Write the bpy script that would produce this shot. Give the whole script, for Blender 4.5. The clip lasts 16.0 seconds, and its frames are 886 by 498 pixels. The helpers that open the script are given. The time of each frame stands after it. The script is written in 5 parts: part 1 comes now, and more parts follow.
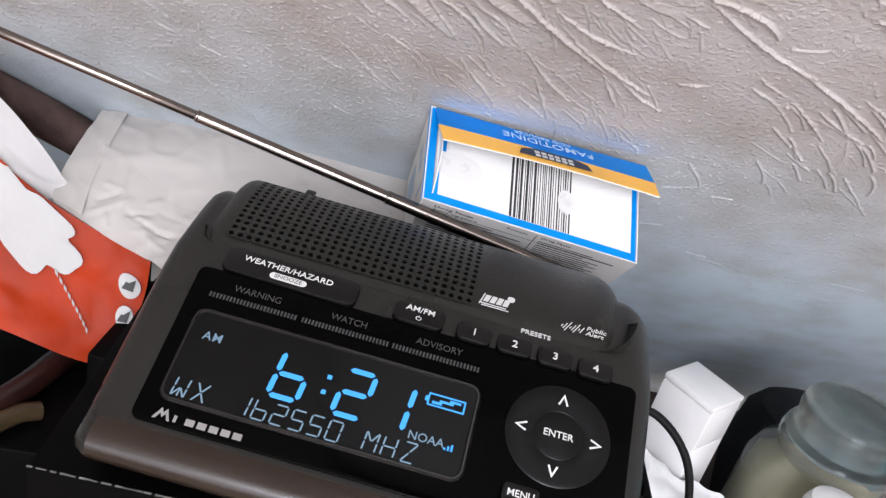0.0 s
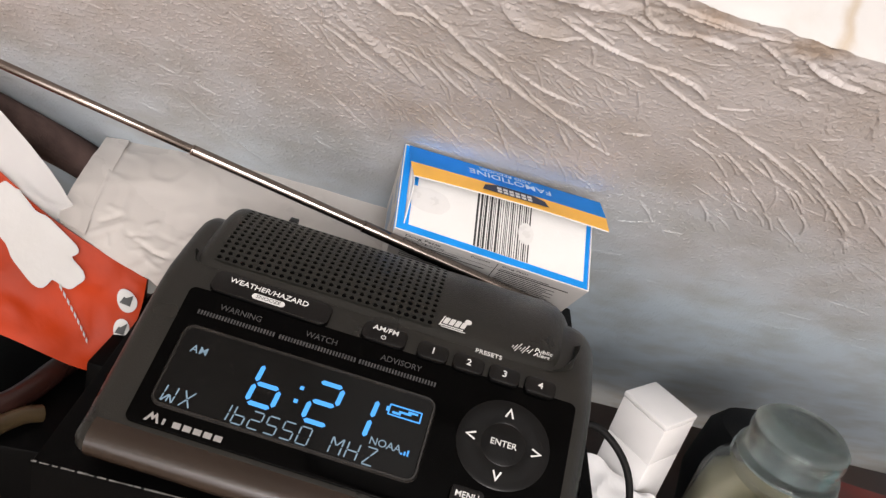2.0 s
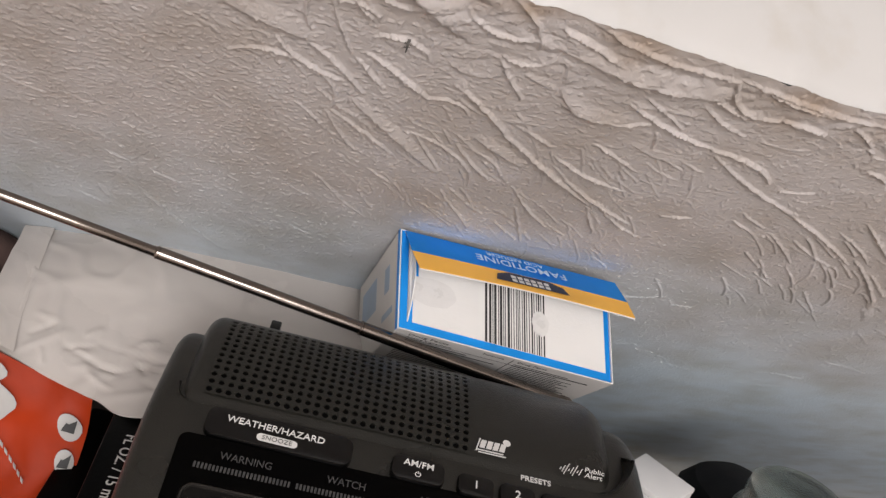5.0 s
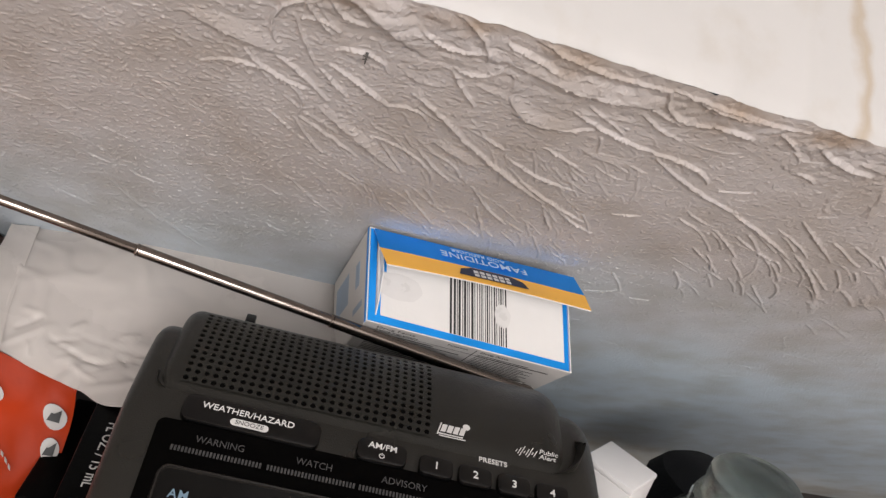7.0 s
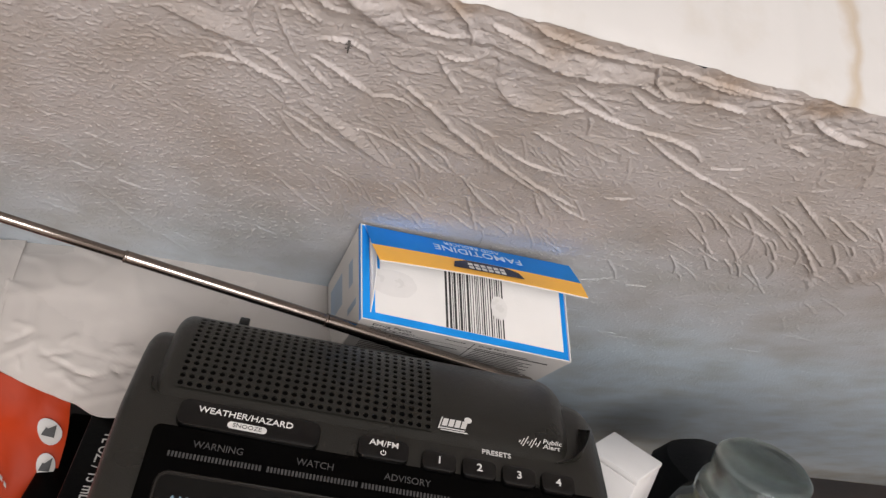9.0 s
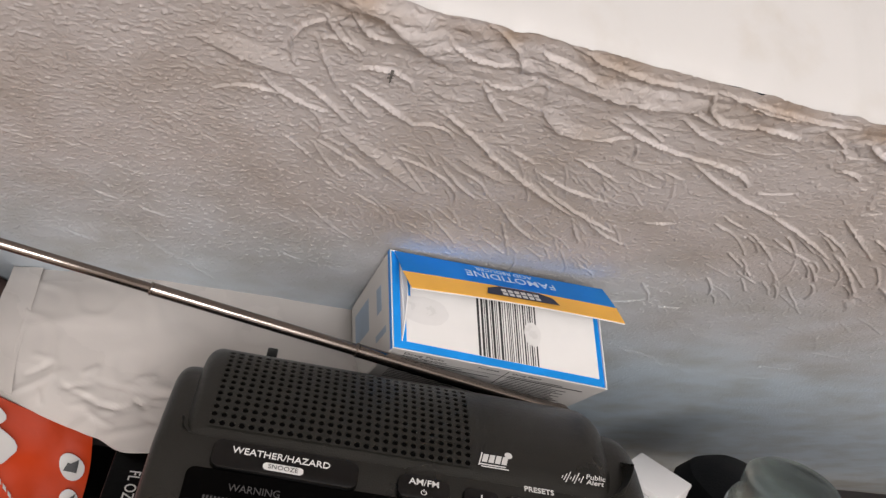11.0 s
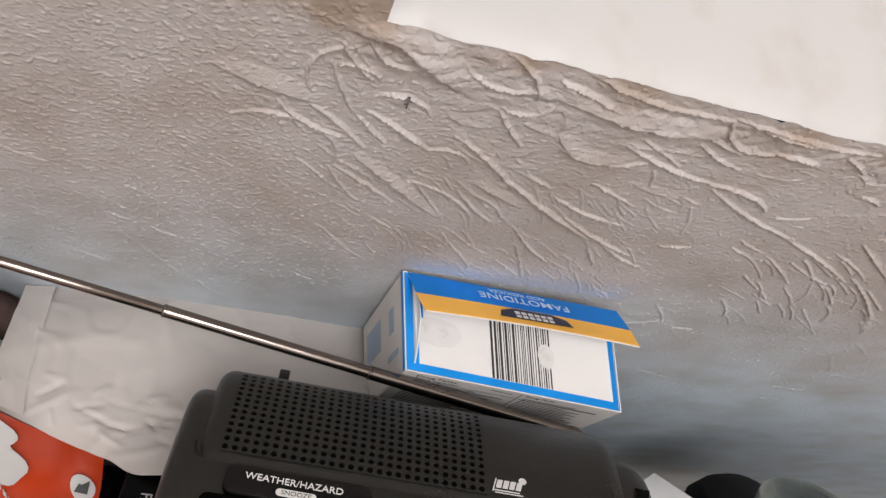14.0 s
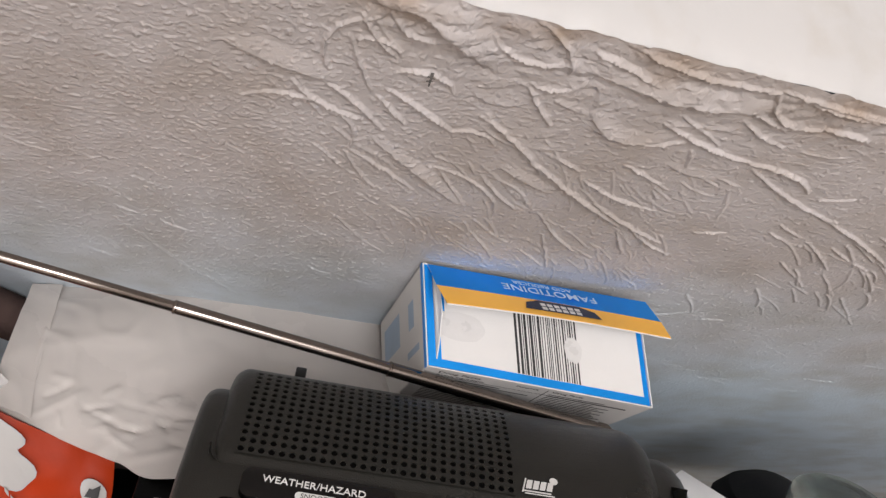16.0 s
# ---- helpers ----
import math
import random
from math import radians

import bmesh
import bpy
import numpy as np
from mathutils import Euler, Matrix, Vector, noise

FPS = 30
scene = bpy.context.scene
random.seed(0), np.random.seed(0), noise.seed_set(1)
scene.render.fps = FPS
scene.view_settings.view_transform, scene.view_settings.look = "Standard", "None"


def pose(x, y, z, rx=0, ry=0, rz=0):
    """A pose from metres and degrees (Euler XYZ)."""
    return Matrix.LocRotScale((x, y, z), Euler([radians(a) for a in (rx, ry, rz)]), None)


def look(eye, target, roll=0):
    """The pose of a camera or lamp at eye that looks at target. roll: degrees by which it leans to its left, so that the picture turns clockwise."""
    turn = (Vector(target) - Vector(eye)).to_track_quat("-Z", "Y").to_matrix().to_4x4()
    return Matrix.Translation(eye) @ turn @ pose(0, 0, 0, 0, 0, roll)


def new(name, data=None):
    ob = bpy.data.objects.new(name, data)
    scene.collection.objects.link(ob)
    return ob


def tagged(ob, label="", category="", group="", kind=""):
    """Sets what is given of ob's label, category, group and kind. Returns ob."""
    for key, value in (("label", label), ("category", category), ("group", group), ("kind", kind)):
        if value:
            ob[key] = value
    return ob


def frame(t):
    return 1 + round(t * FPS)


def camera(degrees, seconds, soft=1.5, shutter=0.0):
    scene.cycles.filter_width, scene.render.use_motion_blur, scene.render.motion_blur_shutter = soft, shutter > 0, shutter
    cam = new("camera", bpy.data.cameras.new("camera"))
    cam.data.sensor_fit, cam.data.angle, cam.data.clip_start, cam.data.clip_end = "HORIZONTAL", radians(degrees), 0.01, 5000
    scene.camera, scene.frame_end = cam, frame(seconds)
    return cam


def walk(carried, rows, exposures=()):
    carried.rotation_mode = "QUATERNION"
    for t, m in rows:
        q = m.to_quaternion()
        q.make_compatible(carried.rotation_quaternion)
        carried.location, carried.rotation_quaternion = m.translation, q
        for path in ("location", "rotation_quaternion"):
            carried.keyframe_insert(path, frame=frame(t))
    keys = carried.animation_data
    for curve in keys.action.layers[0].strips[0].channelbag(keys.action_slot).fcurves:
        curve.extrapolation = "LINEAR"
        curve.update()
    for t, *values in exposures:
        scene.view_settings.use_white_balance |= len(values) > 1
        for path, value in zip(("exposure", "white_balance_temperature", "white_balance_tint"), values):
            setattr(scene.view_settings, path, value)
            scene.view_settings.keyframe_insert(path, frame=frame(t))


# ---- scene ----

# ================= camera and walk =================
cam = camera(54.43, 16.0, soft=1.4)
PATH = [
    (0.0, -0.0339, -0.2620, 0.2590, 61.42, -13.92, 1.57),
    (0.5, -0.0291, -0.2827, 0.2728, 61.94, -13.56, 1.15),
    (1.0, -0.0264, -0.2893, 0.2713, 62.15, -13.94, 1.41),
    (1.5, -0.0203, -0.2962, 0.2720, 62.24, -14.48, 1.72),
    (2.0, -0.0248, -0.2934, 0.2850, 62.27, -15.08, 2.15),
    (2.5, -0.0203, -0.2985, 0.3090, 64.53, -16.25, -3.23),
    (3.0, -0.0738, -0.2652, 0.2959, 65.58, -15.98, -4.82),
    (3.5, -0.0836, -0.2432, 0.2955, 65.84, -16.15, -5.90),
    (6.0, -0.0688, -0.2305, 0.2675, 66.05, -16.14, -6.97),
    (6.5, -0.0595, -0.2437, 0.2770, 66.00, -16.26, -7.31),
    (7.0, -0.0755, -0.2515, 0.2876, 66.03, -16.18, -7.45),
    (7.5, -0.0893, -0.2519, 0.2956, 66.31, -15.43, -7.73),
    (8.0, -0.0711, -0.2563, 0.2917, 66.73, -14.39, -8.55),
    (8.5, -0.0691, -0.2530, 0.2882, 66.66, -14.25, -8.61),
    (9.0, -0.0735, -0.2498, 0.2810, 66.80, -13.93, -9.00),
    (9.5, -0.0701, -0.2451, 0.2916, 66.97, -13.68, -9.35),
    (10.0, -0.0788, -0.2382, 0.2864, 66.90, -13.36, -9.33),
    (12.5, -0.0885, -0.2308, 0.2812, 67.42, -13.61, -9.10),
    (13.0, -0.0886, -0.2287, 0.2810, 67.40, -13.52, -8.94),
    (13.5, -0.0861, -0.2307, 0.2821, 67.52, -13.44, -8.90),
    (14.0, -0.0892, -0.2295, 0.2857, 67.61, -13.41, -8.76),
    (14.5, -0.0923, -0.2292, 0.2839, 67.56, -13.58, -8.63),
    (15.0, -0.0933, -0.2277, 0.2838, 67.61, -13.72, -8.62),
    (15.5, -0.0868, -0.2264, 0.2847, 67.56, -13.76, -8.55),
    (16.0, -0.0899, -0.2158, 0.2758, 67.43, -12.43, -8.49),
]
walk(cam, [(t, pose(*row)) for t, *row in PATH], exposures=[
    (0.0, 0.41, 5850, 10), (0.5, 0.32, 6150, 10), (1.0, 0.31, 6350, 10), (1.5, 0.31, 6450, 10), (2.0, 0.28, 6500, 10), (2.5, 0.05, 6750, 10),
    (3.0, -0.28, 6900, 10), (3.5, -0.25, 6700, 10), (6.0, -0.08, 6450, 10), (10.0, -0.06, 6450, 10), (16.0, -0.06, 6350, 10)])

# ================= world, lamps =================
world = bpy.data.worlds.new("room_dark")
scene.world = world
world.use_nodes = True
world.node_tree.nodes["Background"].inputs[0].default_value = (0.5, 0.65, 1.0, 1)
world.node_tree.nodes["Background"].inputs[1].default_value = 0.02

# the room's bare lamp, behind the camera
lamp_data = bpy.data.lights.new("room_lamp_light", "POINT")
lamp_data.energy, lamp_data.color, lamp_data.shadow_soft_size = 100, (1.0, 0.958, 0.955), 0.32
lamp_light = new("room_lamp_light", lamp_data)
lamp_light.location = (0.05, -1.62, 0.90)
# added fill, no source seen, for light the room's pale far side sends back
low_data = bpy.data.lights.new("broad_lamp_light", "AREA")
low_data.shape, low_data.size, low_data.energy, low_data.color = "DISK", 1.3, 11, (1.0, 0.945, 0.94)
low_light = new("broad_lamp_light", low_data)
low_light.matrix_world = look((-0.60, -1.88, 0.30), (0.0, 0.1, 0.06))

# ================= materials =================
def material(name, colour, rough=0.5, metal=0.0, vary=0.12, scale=40.0, bump=0.15, fine=300.0, tint=None, coat=0.0, transmission=0.0, spec=0.5):
    """A surface with variation at two scales: blotches of the given scale, and a fine grain in the bump."""
    m = bpy.data.materials.new(name)
    m.use_nodes = True
    nt = m.node_tree
    b = nt.nodes["Principled BSDF"]
    b.inputs["Roughness"].default_value = rough
    b.inputs["Metallic"].default_value = metal
    b.inputs["Coat Weight"].default_value = coat
    b.inputs["Specular IOR Level"].default_value = spec
    b.inputs["Coat Roughness"].default_value = 0.08
    b.inputs["Transmission Weight"].default_value = transmission
    co = nt.nodes.new("ShaderNodeTexCoord")
    n1 = nt.nodes.new("ShaderNodeTexNoise")
    n1.inputs["Scale"].default_value, n1.inputs["Detail"].default_value = scale, 6
    n2 = nt.nodes.new("ShaderNodeTexNoise")
    n2.inputs["Scale"].default_value, n2.inputs["Detail"].default_value = fine, 4
    nt.links.new(co.outputs["Object"], n1.inputs["Vector"])
    nt.links.new(co.outputs["Object"], n2.inputs["Vector"])
    ramp = nt.nodes.new("ShaderNodeValToRGB")
    other = tint or tuple(max(0.0, c * (1 - 2.2 * vary)) for c in colour)
    ramp.color_ramp.elements[0].position, ramp.color_ramp.elements[1].position = 0.3, 0.7
    ramp.color_ramp.elements[0].color = (*other, 1)
    ramp.color_ramp.elements[1].color = (*colour, 1)
    nt.links.new(n1.outputs["Fac"], ramp.inputs["Fac"])
    nt.links.new(ramp.outputs["Color"], b.inputs["Base Color"])
    rr = nt.nodes.new("ShaderNodeMapRange")
    rr.inputs["To Min"].default_value, rr.inputs["To Max"].default_value = max(0.02, rough - 0.12), min(1.0, rough + 0.12)
    nt.links.new(n1.outputs["Fac"], rr.inputs["Value"])
    nt.links.new(rr.outputs["Result"], b.inputs["Roughness"])
    bp = nt.nodes.new("ShaderNodeBump")
    bp.inputs["Strength"].default_value, bp.inputs["Distance"].default_value = bump, 0.001
    nt.links.new(n2.outputs["Fac"], bp.inputs["Height"])
    nt.links.new(bp.outputs["Normal"], b.inputs["Normal"])
    return m


def glowing(name, colour, strength):
    m = bpy.data.materials.new(name)
    m.use_nodes = True
    b = m.node_tree.nodes["Principled BSDF"]
    b.inputs["Base Color"].default_value = (*[c * 0.3 for c in colour], 1)
    b.inputs["Emission Color"].default_value = (*colour, 1)
    b.inputs["Emission Strength"].default_value = strength
    return m


MAT = dict(
    radio=material("charcoal_plastic", (0.0110, 0.0109, 0.0088), 0.30, spec=0.5, vary=0.1, scale=25, bump=0.25, fine=1800),
    gloss=material("black_gloss_panel", (0.0008, 0.0008, 0.0008), 0.1, spec=0.05, vary=0.05, bump=0.0),
    lcd=material("lcd_glass", (0.0050, 0.0050, 0.0048), 0.12, spec=0.14, vary=0.1, bump=0.0),
    button=material("black_button", (0.002, 0.002, 0.002), 0.2, spec=0.4, bump=0.05, fine=900),
    pad=material("pad_rubber", (0.004, 0.004, 0.004), 0.32, spec=0.2, bump=0.03, fine=900),
    hole=material("speaker_hole_dark", (0.0012, 0.0012, 0.0012), 0.9, spec=0.05),
    ink=material("white_ink", (0.62, 0.62, 0.60), 0.5, vary=0.05),
    ink_grey=material("grey_ink", (0.028, 0.028, 0.028), 0.5, vary=0.05),
    chrome=material("antenna_chrome", (0.27, 0.235, 0.21), 0.2, metal=1.0, vary=0.05, bump=0.02),
    box_white=material("carton_white", (0.63, 0.62, 0.60), 0.55, vary=0.03, bump=0.1, fine=600),
    box_blue=material("carton_blue", (0.016, 0.34, 0.96), 0.38, metal=0.75, vary=0.05, bump=0.05),
    box_yellow=material("carton_yellow", (0.88, 0.47, 0.07), 0.45, vary=0.05, bump=0.05),
    box_navy=material("carton_navy", (0.02, 0.025, 0.05), 0.4, vary=0.05),
    black_ink=material("black_ink", (0.015, 0.015, 0.015), 0.6),
    carton_black=material("black_carton", (0.0012, 0.0012, 0.0012), 0.4, spec=0.06, vary=0.2, bump=0.1, fine=500),
    worn=material("worn_card_edge", (0.16, 0.155, 0.145), 0.8, vary=0.3, scale=300),
    orange=material("orange_foil", (0.35, 0.030, 0.003), 0.45, spec=0.10, vary=0.15, scale=25, bump=0.2, fine=150),
    cream=material("cream_print", (0.33, 0.315, 0.295), 0.4, vary=0.06),
    bottle=material("white_bottle_plastic", (0.78, 0.77, 0.76), 0.38, vary=0.03, bump=0.05),
    tissue=material("crumpled_tissue", (0.74, 0.74, 0.74), 0.7, vary=0.06),
    cable=material("black_cable", (0.004, 0.004, 0.004), 0.6, spec=0.2),
    wood=material("dark_table_wood", (0.05, 0.022, 0.012), 0.4, vary=0.3, scale=12, bump=0.2, fine=90),
    brown=material("brown_lacquer", (0.022, 0.008, 0.006), 0.3, vary=0.2),
    olive=material("amber_plastic", (0.045, 0.030, 0.014), 0.35, vary=0.2),
    red=material("dark_red_card", (0.16, 0.018, 0.010), 0.5, vary=0.2),
    teal=material("turquoise_plastic", (0.03, 0.42, 0.52), 0.35, vary=0.15),
    cloth=material("black_cloth", (0.006, 0.006, 0.007), 0.9, bump=0.5, fine=700),
    wax=material("sage_wax", (0.33, 0.31, 0.18), 0.5, vary=0.08, scale=30),
    plain=material("room_paint", (0.76, 0.73, 0.70), 0.8, vary=0.06, scale=3, bump=0.2),
    floor=material("floor_boards", (0.42, 0.34, 0.27), 0.5, vary=0.2, scale=4),
)
# brown of the added roll that imitates the shade beside the bag
MAT["mauve"] = material("shade_roll_brown", (0.10, 0.066, 0.058), 0.95, spec=0.1, vary=0.25, scale=60, bump=0.4, fine=700)
MAT["ink_mid"] = material("silver_ink", (0.22, 0.21, 0.20), 0.5, vary=0.05)
MAT["ink_pale"] = material("pale_blue_ink", (0.45, 0.62, 0.82), 0.5, vary=0.05)
MAT["side_blue"] = material("side_print_blue", (0.34, 0.45, 0.58), 0.5, vary=0.1)
MAT["segment"] = glowing("lcd_segments_blue", (0.06, 0.33, 0.86), 0.85)
MAT["segment_dim"] = glowing("lcd_segments_pale", (0.30, 0.45, 0.58), 0.27)


def glass_material():
    m = bpy.data.materials.new("jar_glass")
    m.use_nodes = True
    b = m.node_tree.nodes["Principled BSDF"]
    b.inputs["Base Color"].default_value = (0.88, 0.88, 0.83, 1)
    b.inputs["Transmission Weight"].default_value = 0.94
    b.inputs["Roughness"].default_value = 0.06
    b.inputs["IOR"].default_value = 1.3
    return m


MAT["glass"] = glass_material()


def clear_material(name, colour, rough, ior, through_share):
    m = bpy.data.materials.new(name)
    m.use_nodes = True
    nt = m.node_tree
    b = nt.nodes["Principled BSDF"]
    b.inputs["Base Color"].default_value = (*colour, 1)
    b.inputs["Transmission Weight"].default_value = through_share
    b.inputs["Roughness"].default_value = rough
    b.inputs["IOR"].default_value = ior
    n = nt.nodes.new("ShaderNodeTexNoise")
    n.inputs["Scale"].default_value = 90
    bp = nt.nodes.new("ShaderNodeBump")
    bp.inputs["Strength"].default_value, bp.inputs["Distance"].default_value = 0.15, 0.001
    nt.links.new(n.outputs["Fac"], bp.inputs["Height"])
    nt.links.new(bp.outputs["Normal"], b.inputs["Normal"])
    return m


MAT["lid_glass"] = clear_material("lid_glass", (0.66, 0.70, 0.68), 0.03, 1.42, 1.0)
MAT["film"] = clear_material("clear_film", (0.86, 0.84, 0.82), 0.22, 1.3, 0.45)


def plaster_material():
    """Grey painted plaster: warm grey, bluer and smoother low down, made paler there in place of light, grainy, with
    brown scuffs.
    """
    m = bpy.data.materials.new("grey_plaster")
    m.use_nodes = True
    nt = m.node_tree
    L, N = nt.links, nt.nodes
    b = N["Principled BSDF"]
    b.inputs["Roughness"].default_value = 0.72
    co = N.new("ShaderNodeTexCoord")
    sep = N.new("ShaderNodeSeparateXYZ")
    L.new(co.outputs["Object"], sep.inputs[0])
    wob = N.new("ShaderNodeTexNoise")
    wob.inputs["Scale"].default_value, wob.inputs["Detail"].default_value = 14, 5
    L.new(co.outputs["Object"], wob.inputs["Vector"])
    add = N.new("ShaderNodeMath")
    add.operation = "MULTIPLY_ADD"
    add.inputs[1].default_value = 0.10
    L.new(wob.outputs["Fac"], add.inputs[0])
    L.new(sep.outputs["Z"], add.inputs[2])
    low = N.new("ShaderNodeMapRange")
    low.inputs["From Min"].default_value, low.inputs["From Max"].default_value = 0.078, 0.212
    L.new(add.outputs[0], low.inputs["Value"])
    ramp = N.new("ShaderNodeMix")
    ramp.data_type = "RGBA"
    # low colour A is lightened to stand in for light the lower slope lacks
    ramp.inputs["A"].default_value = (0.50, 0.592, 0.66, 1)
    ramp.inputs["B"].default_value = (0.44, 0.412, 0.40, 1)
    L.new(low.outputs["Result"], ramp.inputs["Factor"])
    n1 = N.new("ShaderNodeTexNoise")
    n1.inputs["Scale"].default_value, n1.inputs["Detail"].default_value = 30, 8
    L.new(co.outputs["Object"], n1.inputs["Vector"])
    r1 = N.new("ShaderNodeValToRGB")
    r1.color_ramp.elements[0].position, r1.color_ramp.elements[0].color = 0.25, (0.80, 0.76, 0.70, 1)
    r1.color_ramp.elements[1].position, r1.color_ramp.elements[1].color = 0.6, (1, 1, 1, 1)
    L.new(n1.outputs["Fac"], r1.inputs["Fac"])
    mul = N.new("ShaderNodeMix")
    mul.data_type, mul.blend_type = "RGBA", "MULTIPLY"
    mul.inputs["Factor"].default_value = 1.0
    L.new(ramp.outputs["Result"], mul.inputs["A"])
    L.new(r1.outputs["Color"], mul.inputs["B"])
    # bare brown plaster where the paint has chipped off near the window opening
    line = N.new("ShaderNodeVectorMath")
    line.operation = "DOT_PRODUCT"
    line.inputs[1].default_value = (0.055, 0.0, 1.41421)
    L.new(co.outputs["Object"], line.inputs[0])
    patch = N.new("ShaderNodeTexNoise")
    patch.inputs["Scale"].default_value, patch.inputs["Detail"].default_value = 38, 7
    L.new(co.outputs["Object"], patch.inputs["Vector"])
    close = N.new("ShaderNodeMapRange")
    close.inputs["From Min"].default_value, close.inputs["From Max"].default_value = 0.300, 0.352
    L.new(line.outputs["Value"], close.inputs["Value"])
    both = N.new("ShaderNodeMath")
    both.operation = "MULTIPLY"
    L.new(patch.outputs["Fac"], both.inputs[0])
    L.new(close.outputs["Result"], both.inputs[1])
    chip = N.new("ShaderNodeMapRange")
    chip.inputs["From Min"].default_value, chip.inputs["From Max"].default_value = 0.43, 0.60
    L.new(both.outputs[0], chip.inputs["Value"])
    bare = N.new("ShaderNodeMix")
    bare.data_type = "RGBA"
    bare.inputs["B"].default_value = (0.31, 0.25, 0.20, 1)
    L.new(chip.outputs["Result"], bare.inputs["Factor"])
    L.new(mul.outputs["Result"], bare.inputs["A"])
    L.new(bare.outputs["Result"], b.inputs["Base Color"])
    grain = N.new("ShaderNodeTexNoise")
    grain.inputs["Scale"].default_value, grain.inputs["Detail"].default_value = 650, 6
    L.new(co.outputs["Object"], grain.inputs["Vector"])
    bp = N.new("ShaderNodeBump")
    bp.inputs["Strength"].default_value, bp.inputs["Distance"].default_value = 0.42, 0.0007
    L.new(grain.outputs["Fac"], bp.inputs["Height"])
    # small paint bumps of the roller coat
    scr = N.new("ShaderNodeTexNoise")
    scr.inputs["Scale"].default_value, scr.inputs["Detail"].default_value = 420.0, 1
    L.new(co.outputs["Object"], scr.inputs["Vector"])
    cut = N.new("ShaderNodeMapRange")
    cut.inputs["From Min"].default_value, cut.inputs["From Max"].default_value = 0.54, 0.72
    L.new(scr.outputs["Fac"], cut.inputs["Value"])
    b2 = N.new("ShaderNodeBump")
    b2.inputs["Strength"].default_value, b2.inputs["Distance"].default_value = 0.35, 0.0008
    L.new(cut.outputs["Result"], b2.inputs["Height"])
    L.new(bp.outputs["Normal"], b2.inputs["Normal"])
    L.new(b2.outputs["Normal"], b.inputs["Normal"])
    return m


def reveal_material():
    """White gloss paint with rusty water stains that run across it."""
    m = bpy.data.materials.new("stained_white_paint")
    m.use_nodes = True
    nt = m.node_tree
    L, N = nt.links, nt.nodes
    b = N["Principled BSDF"]
    b.inputs["Roughness"].default_value = 0.45
    co = N.new("ShaderNodeTexCoord")
    sx = N.new("ShaderNodeSeparateXYZ")
    L.new(co.outputs["Object"], sx.inputs[0])
    n1 = N.new("ShaderNodeTexNoise")
    n1.inputs["Scale"].default_value, n1.inputs["Detail"].default_value = 45, 5
    L.new(co.outputs["Object"], n1.inputs["Vector"])
    wob = N.new("ShaderNodeMath")
    wob.operation = "MULTIPLY_ADD"
    wob.inputs[1].default_value = 0.016
    L.new(n1.outputs["Fac"], wob.inputs[0])
    L.new(sx.outputs["X"], wob.inputs[2])
    mr = N.new("ShaderNodeMapRange")
    mr.inputs["From Min"].default_value, mr.inputs["From Max"].default_value = -0.092, 0.308
    L.new(wob.outputs[0], mr.inputs["Value"])
    r1 = N.new("ShaderNodeValToRGB")
    e = r1.color_ramp.elements
    clean, rust = (0.50, 0.49, 0.475, 1), (0.41, 0.35, 0.28, 1)
    e[0].position, e[0].color = 0.0, clean
    e[1].position, e[1].color = 1.0, clean
    for at, half in ((0.535, 0.010), (0.69, 0.014), (0.83, 0.01)):
        for d, c in ((-half, clean), (-half * 0.2, rust), (half * 0.3, rust), (half, clean)):
            k = e.new(at + d)
            k.color = c
    L.new(mr.outputs["Result"], r1.inputs["Fac"])
    n2 = N.new("ShaderNodeTexNoise")
    n2.inputs["Scale"].default_value, n2.inputs["Detail"].default_value = 55, 6
    L.new(co.outputs["Object"], n2.inputs["Vector"])
    r2 = N.new("ShaderNodeValToRGB")
    r2.color_ramp.elements[0].position, r2.color_ramp.elements[0].color = 0.28, (0.94, 0.92, 0.89, 1)
    r2.color_ramp.elements[1].position, r2.color_ramp.elements[1].color = 0.45, (1, 1, 1, 1)
    L.new(n2.outputs["Fac"], r2.inputs["Fac"])
    mul = N.new("ShaderNodeMix")
    mul.data_type, mul.blend_type = "RGBA", "MULTIPLY"
    mul.inputs["Factor"].default_value = 1.0
    L.new(r1.outputs["Color"], mul.inputs["A"])
    L.new(r2.outputs["Color"], mul.inputs["B"])
    vo = N.new("ShaderNodeTexVoronoi")
    vo.inputs["Scale"].default_value = 30
    L.new(co.outputs["Object"], vo.inputs["Vector"])
    r3 = N.new("ShaderNodeValToRGB")
    r3.color_ramp.elements[0].position, r3.color_ramp.elements[0].color = 0.035, (0.30, 0.24, 0.20, 1)
    r3.color_ramp.elements[1].position, r3.color_ramp.elements[1].color = 0.055, (1, 1, 1, 1)
    L.new(vo.outputs["Distance"], r3.inputs["Fac"])
    mu2 = N.new("ShaderNodeMix")
    mu2.data_type, mu2.blend_type = "RGBA", "MULTIPLY"
    mu2.inputs["Factor"].default_value = 1.0
    L.new(mul.outputs["Result"], mu2.inputs["A"])
    L.new(r3.outputs["Color"], mu2.inputs["B"])
    L.new(mu2.outputs["Result"], b.inputs["Base Color"])
    bp = N.new("ShaderNodeBump")
    bp.inputs["Strength"].default_value, bp.inputs["Distance"].default_value = 0.25, 0.001
    L.new(n2.outputs["Fac"], bp.inputs["Height"])
    L.new(bp.outputs["Normal"], b.inputs["Normal"])
    return m


